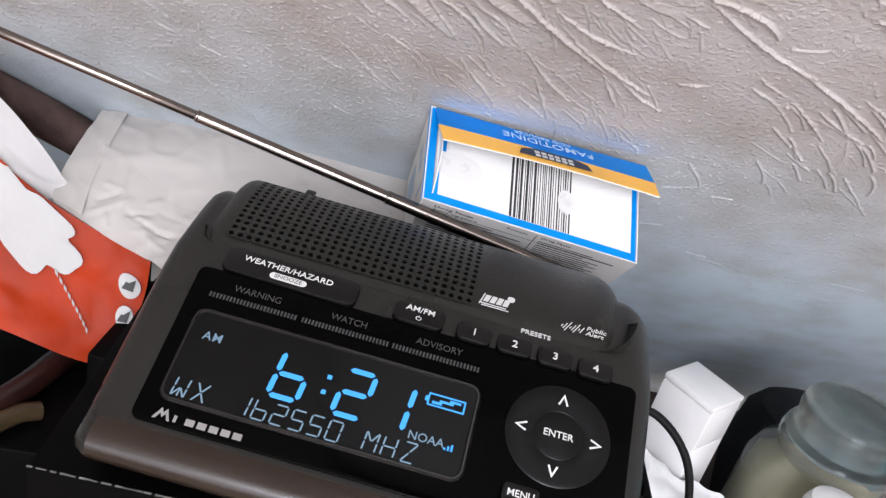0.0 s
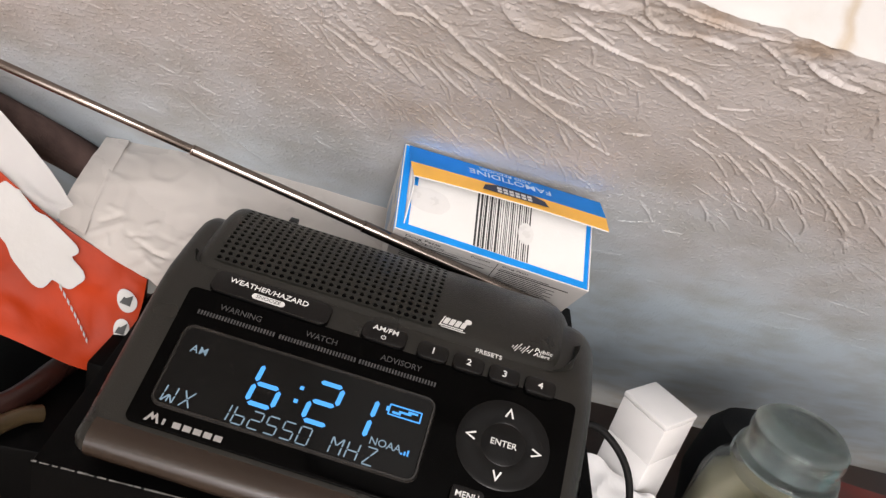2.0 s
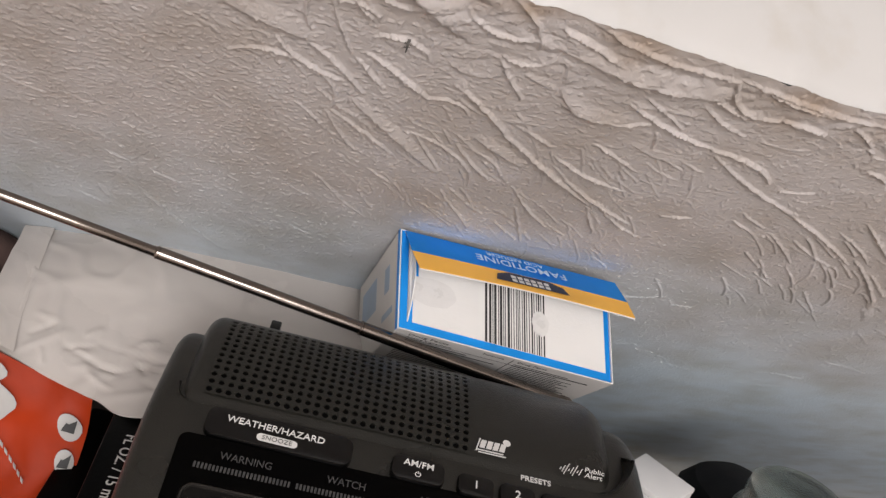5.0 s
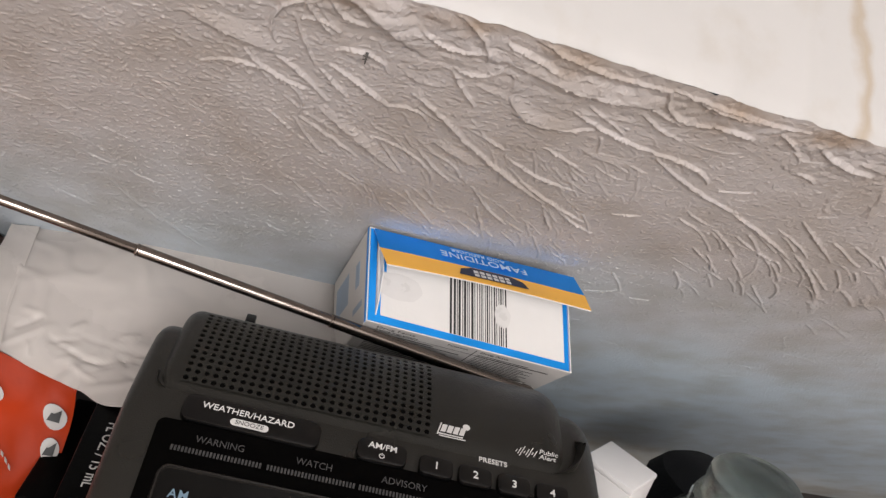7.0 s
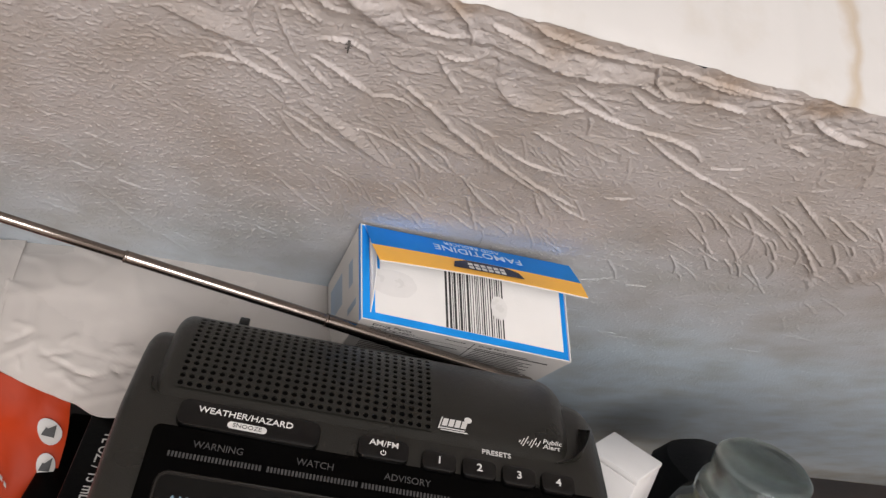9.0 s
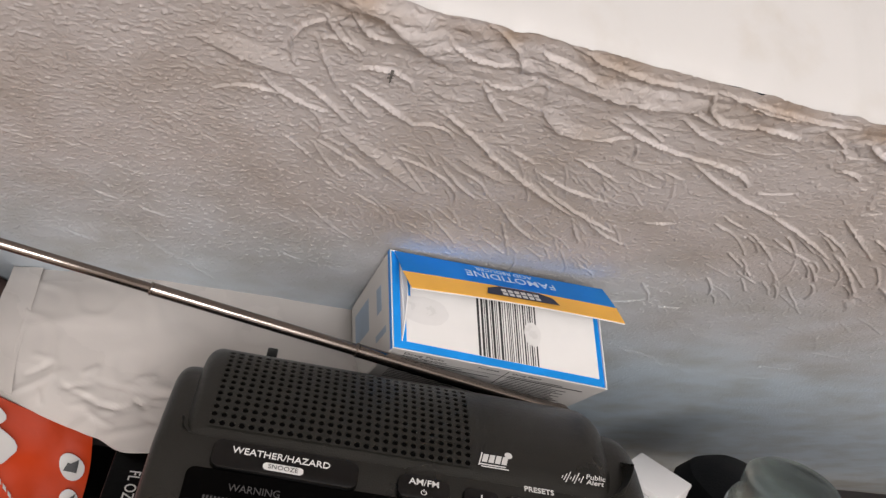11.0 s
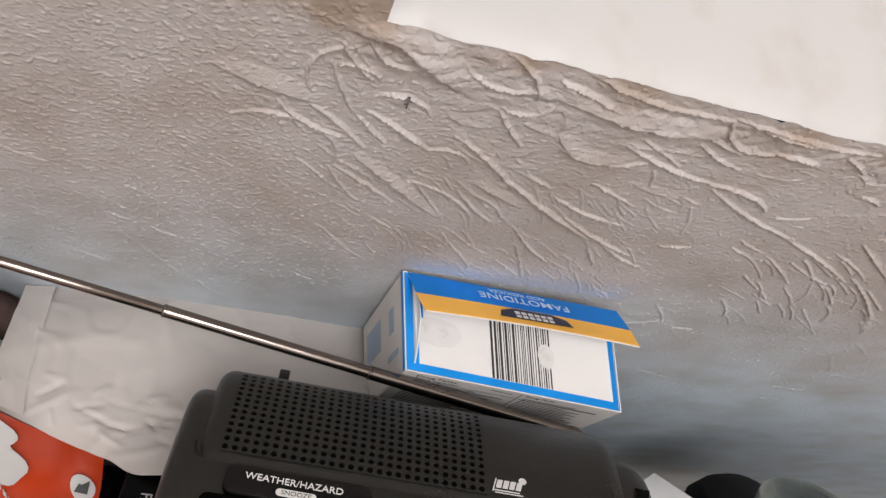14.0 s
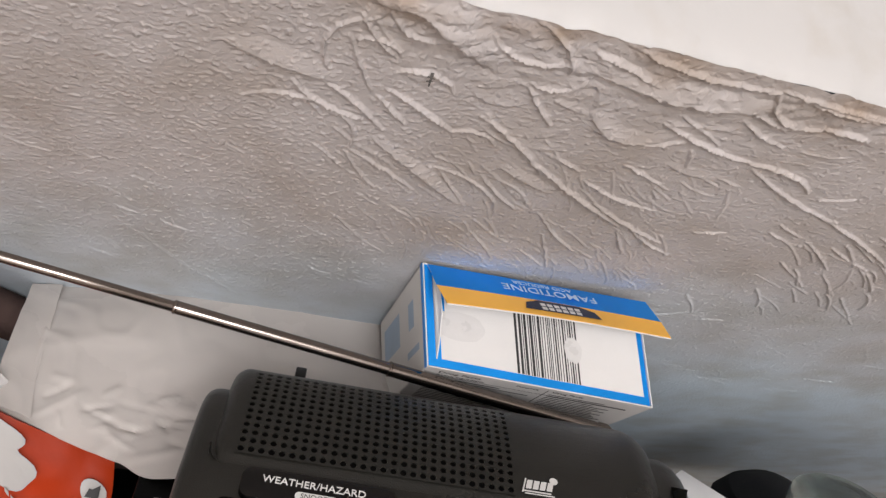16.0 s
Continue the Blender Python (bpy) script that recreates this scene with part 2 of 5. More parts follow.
def bag_material():
    """Thin milky plastic: part of the light is scattered through it."""
    m = material("milky_plastic_bag", (0.70, 0.665, 0.63), 0.28, vary=0.05, scale=18, bump=0.1, fine=120)
    nt = m.node_tree
    b = nt.nodes["Principled BSDF"]
    thin = nt.nodes.new("ShaderNodeBsdfTranslucent")
    thin.inputs["Color"].default_value = (0.76, 0.71, 0.66, 1)
    mix = nt.nodes.new("ShaderNodeMixShader")
    mix.inputs["Fac"].default_value = 0.35
    nt.links.new(b.outputs["BSDF"], mix.inputs[1])
    nt.links.new(thin.outputs["BSDF"], mix.inputs[2])
    nt.links.new(mix.outputs["Shader"], nt.nodes["Material Output"].inputs["Surface"])
    return m


MAT["bag"] = bag_material()
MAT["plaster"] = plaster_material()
MAT["reveal"] = reveal_material()

# ================= builders =================
R2 = math.sqrt(0.5)
FOOT = 0.2458          # y where the slope meets z = 0


def slope(x, s, h=0.0):
    """A place on the sloping ceiling: x along it, s up it, h out from it towards the room."""
    return Vector((x, FOOT - s * R2 - h * R2, s * R2 - h * R2))


def finish(name, mesh, mat, smooth=40):
    mesh.materials.append(mat)
    if smooth:
        mesh.polygons.foreach_set("use_smooth", [True] * len(mesh.polygons))
        mesh.set_sharp_from_angle(angle=radians(smooth))
    return new(name, mesh)


def part(name, bm, mat, parent=None, label="", smooth=40):
    mesh = bpy.data.meshes.new(name)
    bmesh.ops.recalc_face_normals(bm, faces=bm.faces)
    bm.to_mesh(mesh)
    bm.free()
    ob = finish(name, mesh, mat, smooth)
    if parent:
        ob.parent = parent
    if label:
        tagged(ob, label)
    return ob


def sheet(name, verts, faces, mat, parent=None, label="", smooth=40):
    mesh = bpy.data.meshes.new(name)
    mesh.from_pydata(verts, [], faces)
    mesh.update()
    ob = finish(name, mesh, mat, smooth)
    if parent:
        ob.parent = parent
    if label:
        tagged(ob, label)
    return ob


def thing(name, m, label, category, group="", kind=""):
    ob = new(name)
    ob.empty_display_size = 0.02
    ob.matrix_world = m
    return tagged(ob, label, category, group, kind)


def block(x0, x1, y0, y1, z0, z1, bevel=0.0, seg=2):
    bm = bmesh.new()
    bmesh.ops.create_cube(bm, size=1)
    bmesh.ops.scale(bm, vec=(x1 - x0, y1 - y0, z1 - z0), verts=bm.verts)
    bmesh.ops.translate(bm, vec=((x0 + x1) / 2, (y0 + y1) / 2, (z0 + z1) / 2), verts=bm.verts)
    if bevel:
        bmesh.ops.bevel(bm, geom=bm.edges[:], offset=bevel, segments=seg, affect="EDGES", profile=0.5)
    return bm


def rounded(cx, cy, w, h, r, z0, z1, seg=5, soft=0.0):
    """A plate with rounded corners in the xy plane, from z0 to z1; soft: its upper edge rounded by that much."""
    bm = bmesh.new()
    rings = [(0.0, z0), (0.0, z1 - soft)] + ([(soft * 0.3, z1 - soft * 0.3), (soft, z1)] if soft else [(0.0, z1)])
    if not soft:
        rings = [(0.0, z0), (0.0, z1)]
    loops = []
    for inset, z in rings:
        vs = []
        for k, (sx, sy) in enumerate(((1, 1), (-1, 1), (-1, -1), (1, -1))):
            rr = max(1e-5, r - inset)
            ox, oy = cx + sx * (w / 2 - r), cy + sy * (h / 2 - r)
            for i in range(seg + 1):
                a = math.pi / 2 * (k + i / seg)
                vs.append(bm.verts.new((ox + rr * math.cos(a), oy + rr * math.sin(a), z)))
        loops.append(vs)
    for a, b in zip(loops, loops[1:]):
        for i in range(len(a)):
            j = (i + 1) % len(a)
            bm.faces.new((a[i], a[j], b[j], b[i]))
    bm.faces.new(loops[-1])
    bm.faces.new(loops[0][::-1])
    return bm


def lathe(profile, seg=48):
    """Turned about z: profile of (radius, z)."""
    bm = bmesh.new()
    rings = []
    for r, z in profile:
        rings.append([bm.verts.new((max(r, 1e-5) * math.cos(2 * math.pi * i / seg), max(r, 1e-5) * math.sin(2 * math.pi * i / seg), z)) for i in range(seg)])
    for a, b in zip(rings, rings[1:]):
        for i in range(seg):
            j = (i + 1) % seg
            bm.faces.new((a[i], a[j], b[j], b[i]))
    bmesh.ops.remove_doubles(bm, verts=bm.verts, dist=2e-5)
    return bm


def tube(points, radius, seg=10, taper=None):
    """A round bar along points; taper: a radius for each point."""
    bm = bmesh.new()
    pts = [Vector(p) for p in points]
    rings = []
    for i, p in enumerate(pts):
        d = (pts[min(i + 1, len(pts) - 1)] - pts[max(i - 1, 0)]).normalized()
        q = d.to_track_quat("Z", "Y")
        r = taper[i] if taper else radius
        rings.append([bm.verts.new(p + q @ Vector((r * math.cos(2 * math.pi * k / seg), r * math.sin(2 * math.pi * k / seg), 0))) for k in range(seg)])
    for a, b in zip(rings, rings[1:]):
        for k in range(seg):
            j = (k + 1) % seg
            bm.faces.new((a[k], a[j], b[j], b[k]))
    bm.faces.new(rings[0][::-1])
    bm.faces.new(rings[-1])
    return bm


def curve_points(ctrl, n=8):
    """A smooth line through the control points."""
    c = [Vector(p) for p in ctrl]
    c = [2 * c[0] - c[1]] + c + [2 * c[-1] - c[-2]]
    out = []
    for i in range(1, len(c) - 2):
        for k in range(n):
            t = k / n
            out.append(0.5 * (2 * c[i] + (c[i + 1] - c[i - 1]) * t + (2 * c[i - 1] - 5 * c[i] + 4 * c[i + 1] - c[i + 2]) * t * t + (3 * c[i] - c[i - 1] - 3 * c[i + 1] + c[i + 2]) * t ** 3))
    out.append(c[-2])
    return out


def lettering(name, words, size, m, mat, parent, align="CENTER", depth=0.00012, squeeze=1.0, label=""):
    """Words in the built-in font as a thin mesh; m: their pose in the parent's space."""
    cu = bpy.data.curves.new(name, "FONT")
    cu.body, cu.size, cu.extrude, cu.align_x, cu.align_y = words, size, depth, align, "CENTER"
    cu.resolution_u = 3
    cu.offset = size * 0.004
    tmp = bpy.data.objects.new(name, cu)
    mesh = bpy.data.meshes.new_from_object(tmp)
    bpy.data.objects.remove(tmp)
    mesh.transform(m @ Matrix.Diagonal((squeeze, 1, 1, 1)))
    ob = finish(name, mesh, mat, 0)
    ob.parent = parent
    if label:
        tagged(ob, label)
    return ob


def bars(name, rects, m, mat, parent, depth=0.00015, label=""):
    """Thin flat marks: rects of (x0, x1, y0, y1) in one mesh."""
    bm = bmesh.new()
    for x0, x1, y0, y1 in rects:
        v = [bm.verts.new((x, y, z)) for z in (0, depth) for x, y in ((x0, y0), (x1, y0), (x1, y1), (x0, y1))]
        for f in ((4, 5, 6, 7), (0, 1, 5, 4), (1, 2, 6, 5), (2, 3, 7, 6), (3, 0, 4, 7)):
            bm.faces.new([v[k] for k in f])
    bmesh.ops.transform(bm, matrix=m, verts=bm.verts)
    return part(name, bm, mat, parent, label, smooth=0)

# ================= the sloping ceiling and the roof window's reveal =================
def edge_s(x):
    """How far up the slope the roof window's opening begins."""
    return 0.3556 - 0.055 * x + (0.0016 + 0.003 * max(0.0, min(1.0, (0.0 - x) / 0.05))) * noise.noise((x * 60, 0, 3)) + 0.0010 * noise.noise((x * 170, 5, 3))


OPEN_X = -0.0622
# trowel ridges laid stroke by stroke, in millimetres and degrees: where along and up the slope each begins, its heading,
# length and bend, its height (negative: a groove) and width
def swirl_by_the_corner(mark):
    mark(-99, 321, -16, 22, -5, -1.6, 2.6)
    mark(-78, 314, -34, 33, -25, 1.6, 2.0)
    mark(-98, 297, 42, 53, -145, 1.3, 1.8)
    mark(-64, 273, -67, 26, 15, 1.2, 1.5)
    mark(-63, 275, -33, 34, -15, 1.3, 1.7)
    mark(-85, 310, -56, 28, 45, 1.7, 1.8)
    mark(-56, 283, -42, 50, -5, -1.4, 1.6)
    mark(-60, 309, -50, 16, 0, 1.6, 1.8)
    mark(-58, 314, -29, 29, -15, 1.9, 2.0)
    mark(-35, 297, 43, 17, -110, 1.2, 1.6)
    mark(-75, 319, 127, 33, -110, 1.4, 1.6)
    mark(-71, 346, -63, 20, 20, 1.5, 1.5)
    mark(-73, 336, -67, 25, 0, 1.1, 1.4)
    mark(-64, 352, 9, 10, -40, -2.0, 3.0)
    mark(-60, 355, -43, 28, 5, -2.2, 3.4)
    mark(-64, 349, -75, 21, 100, 1.5, 1.8)
    mark(-70, 335, 39, 15, -115, 1.3, 1.5)
    mark(-58, 323, 44, 22, -120, 1.4, 1.6)


def sweeps_below_the_opening(mark):
    mark(-29, 309, -32, 41, -25, 2.0, 2.2)
    mark(-7, 289, -41, 63, 5, 1.9, 2.2)
    mark(15, 281, -37, 36, 30, 1.4, 1.8)
    mark(12, 249, -58, 41, 20, 1.3, 1.6)
    mark(19, 232, -66, 34, 0, 1.2, 1.5)
    mark(-36, 273, -7, 48, -75, 1.2, 1.5)
    mark(-33, 272, -55, 30, -5, 1.1, 1.3)
    mark(-18, 272, -53, 30, 10, 1.2, 1.4)
    mark(-12, 279, -26, 21, -10, -1.2, 1.4)
    mark(-10, 227, -47, 31, -15, 1.1, 1.3)
    mark(-59, 220, -58, 23, 5, 1.0, 1.4)
    mark(-43, 238, -40, 16, 0, 1.0, 1.3)
    mark(-75, 275, -42, 19, -15, 1.0, 1.3)
    mark(-21, 328, -60, 21, 15, 1.5, 1.6)
    mark(0, 293, -30, 14, 0, 1.2, 1.4)
    mark(3, 318, -58, 25, 90, -1.5, 2.2)
    mark(-37, 347, -58, 25, 90, 1.4, 1.8)
    mark(-28, 356, -23, 24, -55, 1.6, 1.8)
    mark(-21, 330, -30, 20, 125, 1.2, 1.5)
    mark(25, 295, -27, 11, 0, 1.3, 1.5)
    mark(-83, 311, -76, 20, 25, 1.0, 1.2)
    mark(-14, 272, -14, 25, -55, 1.0, 1.2)


def lip_along_the_opening(mark):
    mark(-10, 349, -15, 31, -15, 2.0, 2.4)
    mark(-8, 357, -25, 53, 30, 1.6, 2.2)
    mark(-6, 341, -17, 49, 25, -2.0, 2.6)
    mark(42, 337, -9, 16, -25, 1.6, 2.2)
    mark(44, 348, -81, 29, 100, 1.8, 2.0)
    mark(68, 335, 16, 15, -40, 1.7, 2.0)
    mark(56, 346, -5, 23, 0, 1.9, 2.2)
    mark(45, 349, -9, 52, 10, 1.5, 2.0)
    mark(23, 323, -27, 38, 15, 1.7, 2.0)
    mark(4, 318, -43, 32, 75, 1.8, 2.2)
    mark(107, 338, -30, 28, 25, 2.2, 3.4)


def scratches_low_down(mark):
    mark(-62, 75, -10, 26, -15, -0.7, 1.4)
    mark(-38, 68, -20, 24, -45, -0.7, 1.4)
    mark(-135, 174, -62, 50, 3, 0.8, 2.0)
    mark(-112, 137, -57, 42, 5, 0.7, 1.8)
    mark(-148, 161, -75, 15, 0, 0.9, 2.2)
    mark(-159, 148, -35, 20, 0, 0.8, 2.0)
    mark(-125, 190, -40, 14, 10, 0.9, 1.8)
    mark(-142, 200, -35, 10, 0, 0.9, 1.8)


def long_sweeps(mark):
    mark(59, 310, 6, 33, -55, 1.8, 2.2)
    mark(62, 307, -35, 57, 15, 1.5, 1.8)
    mark(105, 283, -23, 63, -15, 1.6, 1.8)
    mark(43, 332, -34, 22, 15, 1.3, 1.4)
    mark(26, 328, -26, 21, -10, 1.2, 1.4)
    mark(24, 295, -21, 23, -15, 1.1, 1.3)
    mark(47, 298, -27, 13, 0, 1.0, 1.2)
    mark(54, 299, -24, 12, 0, 1.0, 1.2)
    mark(71, 255, 20, 12, 0, 1.0, 1.2)
    mark(89, 341, -22, 13, -20, 1.3, 1.5)
    mark(111, 320, 11, 11, -65, 1.4, 2.0)
    mark(139, 287, -38, 36, 0, 1.3, 1.6)
    mark(115, 262, -36, 33, -10, 1.2, 1.4)
    mark(126, 261, -31, 32, 5, 1.2, 1.4)
    mark(137, 275, -24, 34, -20, 1.2, 1.4)
    mark(97, 265, -27, 11, 0, 1.2, 1.4)
    mark(95, 273, -28, 17, 0, 1.1, 1.3)
    mark(26, 265, -37, 45, 10, 1.6, 2.0)
    mark(44, 245, -59, 23, 0, 1.3, 1.6)
    mark(47, 250, -46, 32, 20, 1.3, 1.6)
    mark(22, 276, -29, 27, 15, 1.3, 1.6)
    mark(159, 256, -36, 78, -20, 1.5, 2.2)
    mark(190, 300, -30, 70, -25, 1.4, 2.0)
    mark(215, 262, -40, 60, -20, 1.4, 2.0)


def relief_height(X, S):
    """Height of the plaster over the plain slope, in metres, for arrays of places."""
    H = np.zeros_like(X)

    def stroke(pts, height, width):
        for (x0, s0), (x1, s1) in zip(pts, pts[1:]):
            pad = 5 * width
            box = (X > min(x0, x1) - pad) & (X < max(x0, x1) + pad) & (S > min(s0, s1) - pad) & (S < max(s0, s1) + pad)
            if not box.any():
                continue
            px, ps = X[box], S[box]
            dx, ds = x1 - x0, s1 - s0
            ll = dx * dx + ds * ds + 1e-12
            t = np.clip(((px - x0) * dx + (ps - s0) * ds) / ll, 0, 1)
            ex, es = px - x0 - t * dx, ps - s0 - t * ds
            side = np.sign(dx * es - ds * ex)
            d = np.hypot(ex, es)
            if height > 0:
                # a ridge: drawn out on its upper side, sharp on its lower one
                w = np.where(side > 0, width * 0.85, max(width * 0.36, 0.00055))
                val = height * (0.5 + 0.5 * np.cos(math.pi * np.clip(d / w, 0, 1)))
            else:
                # the edge of a coat: it thins out slowly upwards and breaks off downwards
                w = np.where(side > 0, width * 3.6, 0.0009)
                val = -height * np.clip(1 - d / w, 0, 1) ** np.where(side > 0, 1.0, 1.5)
            old = H[box]
            H[box] = np.where(np.abs(val) > np.abs(old), val, old)

    rng = random.Random(5)
    # fans of finer trowel marks
    def wiggly(x, s, angle, length, bend):
        pts, a = [], angle
        for k in range(6):
            pts.append((x, s))
            x, s, a = x + length / 5 * math.cos(a), s + length / 5 * math.sin(a), a + bend / 5 + rng.uniform(-0.12, 0.12)
        return pts

    for k in range(120):
        x, s = rng.uniform(-0.07, 0.07), rng.uniform(0.20, 0.30)
        stroke(wiggly(x, s, radians(rng.gauss(-48, 10)), rng.uniform(0.008, 0.026), rng.uniform(-0.5, 0.3)), rng.uniform(0.3, 0.95) * 0.6e-3, rng.uniform(0.5, 1.2) * 1e-3)
    # a fan of curved strokes, each starting along one sweep of the trowel and bending down
    for row in range(3):
        for k in range(17):
            a = k / 16
            x, s = 0.108 + 0.145 * a + 0.012 * row + rng.uniform(-0.004, 0.004), 0.262 + 0.030 * a - 0.026 * row + rng.uniform(-0.005, 0.005)
            stroke(wiggly(x, s, radians(-34 - 5 * row + rng.uniform(-8, 8)), rng.uniform(0.016, 0.034), rng.uniform(-0.5, -0.05)), rng.uniform(0.5, 0.9) * 1e-3, rng.uniform(1.0, 1.8) * 1e-3)
    for k in range(36):
        x, s = rng.uniform(0.10, 0.34), rng.uniform(0.15, 0.27)
        stroke(wiggly(x, s, radians(rng.gauss(-38, 14)), rng.uniform(0.012, 0.035), rng.uniform(-0.5, 0.0)), rng.uniform(0.5, 1.7) * 0.5e-3, rng.uniform(0.6, 1.7) * 1e-3)
    for k in range(60):
        x = rng.uniform(-0.05, 0.30)
        s = edge_s(x) - rng.uniform(0.012, 0.06)
        stroke(wiggly(x, s, radians(rng.gauss(-25, 40)), rng.uniform(0.004, 0.018), rng.uniform(-1.2, 1.2)), rng.uniform(0.3, 1.3) * rng.choice((1, 1, -1)) * 0.6e-3, rng.uniform(0.6, 1.6) * 1e-3)
    for k in range(70):
        x, s = rng.uniform(0.05, 0.40), rng.uniform(-0.12, 0.17)
        stroke(wiggly(x, s, radians(rng.gauss(8, 9)), rng.uniform(0.01, 0.05), rng.uniform(-0.3, 0.3)), rng.uniform(0.2, 0.6) * 1e-3, rng.uniform(0.7, 1.6) * 1e-3)
    for k in range(50):
        x, s = rng.uniform(-0.32, -0.06), rng.uniform(0.15, 0.38)
        stroke(wiggly(x, s, radians(rng.gauss(-38, 12)), rng.uniform(0.004, 0.018), 0.1), rng.uniform(0.15, 0.6) * 1e-3, rng.uniform(0.6, 1.2) * 1e-3)

    def mark(x, up, heading, length, bend, height, width):
        n = max(4, int(length / 2))
        pts, a = [], radians(heading)
        x, up, step = x / 1000, up / 1000, length / 1000 / n
        for k in range(n + 1):
            pts.append((x + 0.0006 * noise.noise((x * 300, up * 300, 1)), up + 0.0006 * noise.noise((x * 300, up * 300, 7))))
            b = a + radians(bend) * (k + 0.5) / n
            x, up = x + step * math.cos(b), up + step * math.sin(b)
        for k in range(n):
            # each stroke tapers towards its ends
            full = 0.45 + 0.55 * math.sin(math.pi * (k + 0.5) / n)
            stroke(pts[k:k + 2], height * (0.88e-3 if height > 0 else 1.25e-3) * full, width * 0.85e-3 * (0.7 + 0.3 * full))

    swirl_by_the_corner(mark)
    sweeps_below_the_opening(mark)
    lip_along_the_opening(mark)
    long_sweeps(mark)
    scratches_low_down(mark)
    return H


def steps(*spans):
    """Grid lines: spans of (from, to, step)."""
    return np.concatenate([np.arange(a, b - d * 0.3, d) for a, b, d in spans])


def build_slope():
    xs = steps((-0.46, -0.30, 0.012), (-0.30, -0.17, 0.0014), (-0.17, -0.13, 0.0007), (-0.13, 0.20, 0.00042), (0.20, 0.42, 0.0011), (0.42, 0.812, 0.012))
    below = np.append(steps((-0.50, 0.02, 0.012), (0.02, 0.05, 0.0014), (0.05, 0.15, 0.0007), (0.15, 0.350, 0.00042)), 0.350)
    above = steps((0.3506, 0.38, 0.0008), (0.38, 0.46, 0.0013), (0.46, 0.632, 0.01))
    ss = np.append(below, above)
    X, S = np.meshgrid(xs, ss, indexing="ij")
    es = np.array([edge_s(x) for x in xs])
    S = S + ((es - 0.350)[:, None]) * np.clip((S - 0.25) / 0.10, 0, 1)
    H = relief_height(X, S)
    flat = np.empty(X.size)
    for i, (x, s) in enumerate(zip(X.ravel(), S.ravel())):
        v = noise.noise((x * 9, s * 9, 0)) * 0.0010
        v += noise.noise((x * 55, s * 55, 2)) * 0.00022
        if s > 0.12:
            # paint bumps of the roller coat, denser away from the trowelled part
            gate = 0.24 if x < -0.03 else 0.36
            v += min(0.00034, max(0.0, noise.noise((x * 520, s * 640, 4)) - gate) * 0.0013)
        near = edge_s(x) - s
        if x > -0.07 and 0 < near < 0.05:
            rough = math.exp(-near / 0.018) * min(1.0, near / 0.010)
            v += rough * (abs(noise.noise((x * 120, s * 160, 8))) * 0.0022 + noise.noise((x * 330, s * 330, 8)) * 0.0005)
        flat[i] = v
    # the coats run out towards the opening's edge
    H = H * np.clip((es[:, None] - S) / 0.004, 0, 1)
    H = H + flat.reshape(X.shape)
    nx, ns = X.shape
    V = np.stack([X, FOOT - S * R2 - H * R2, S * R2 - H * R2], -1).reshape(-1, 3)
    i, j = np.meshgrid(np.arange(nx - 1), np.arange(ns - 1), indexing="ij")
    keep = ~((xs[:-1][:, None] > OPEN_X) & (xs[:-1][:, None] < 0.70) & (j >= len(below) - 1))
    i, j = i[keep], j[keep]
    a = i * ns + j
    faces = np.stack([a, a + ns, a + ns + 1, a + 1], -1)
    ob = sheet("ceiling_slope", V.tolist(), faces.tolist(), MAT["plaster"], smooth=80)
    return tagged(ob, "grey painted sloping ceiling with coarse trowelled plaster ridges", "ceiling", kind="structure")


build_slope()


def wall_mark():
    """A small dead-leaf-like dark smudge stuck on the plaster."""
    bm = bmesh.new()
    for x0, s0, x1, s1, w in ((-0.0487, 0.3285, -0.0482, 0.3215, 0.0005), (-0.0496, 0.3262, -0.0474, 0.3256, 0.0004), (-0.0494, 0.3240, -0.0476, 0.3244, 0.0004)):
        d = Vector((x1 - x0, s1 - s0)).normalized()
        n = Vector((-d.y, d.x)) * w
        bm.faces.new([bm.verts.new(slope(x, s, 0.0016)) for x, s in ((x0 + n.x, s0 + n.y), (x1 + n.x * 0.4, s1 + n.y * 0.4), (x1 - n.x * 0.4, s1 - n.y * 0.4), (x0 - n.x, s0 - n.y))])
    return tagged(part("plaster_smudge", bm, MAT["worn"], smooth=0), "small dark smudge on the grey plaster", "smudge", kind="structure")


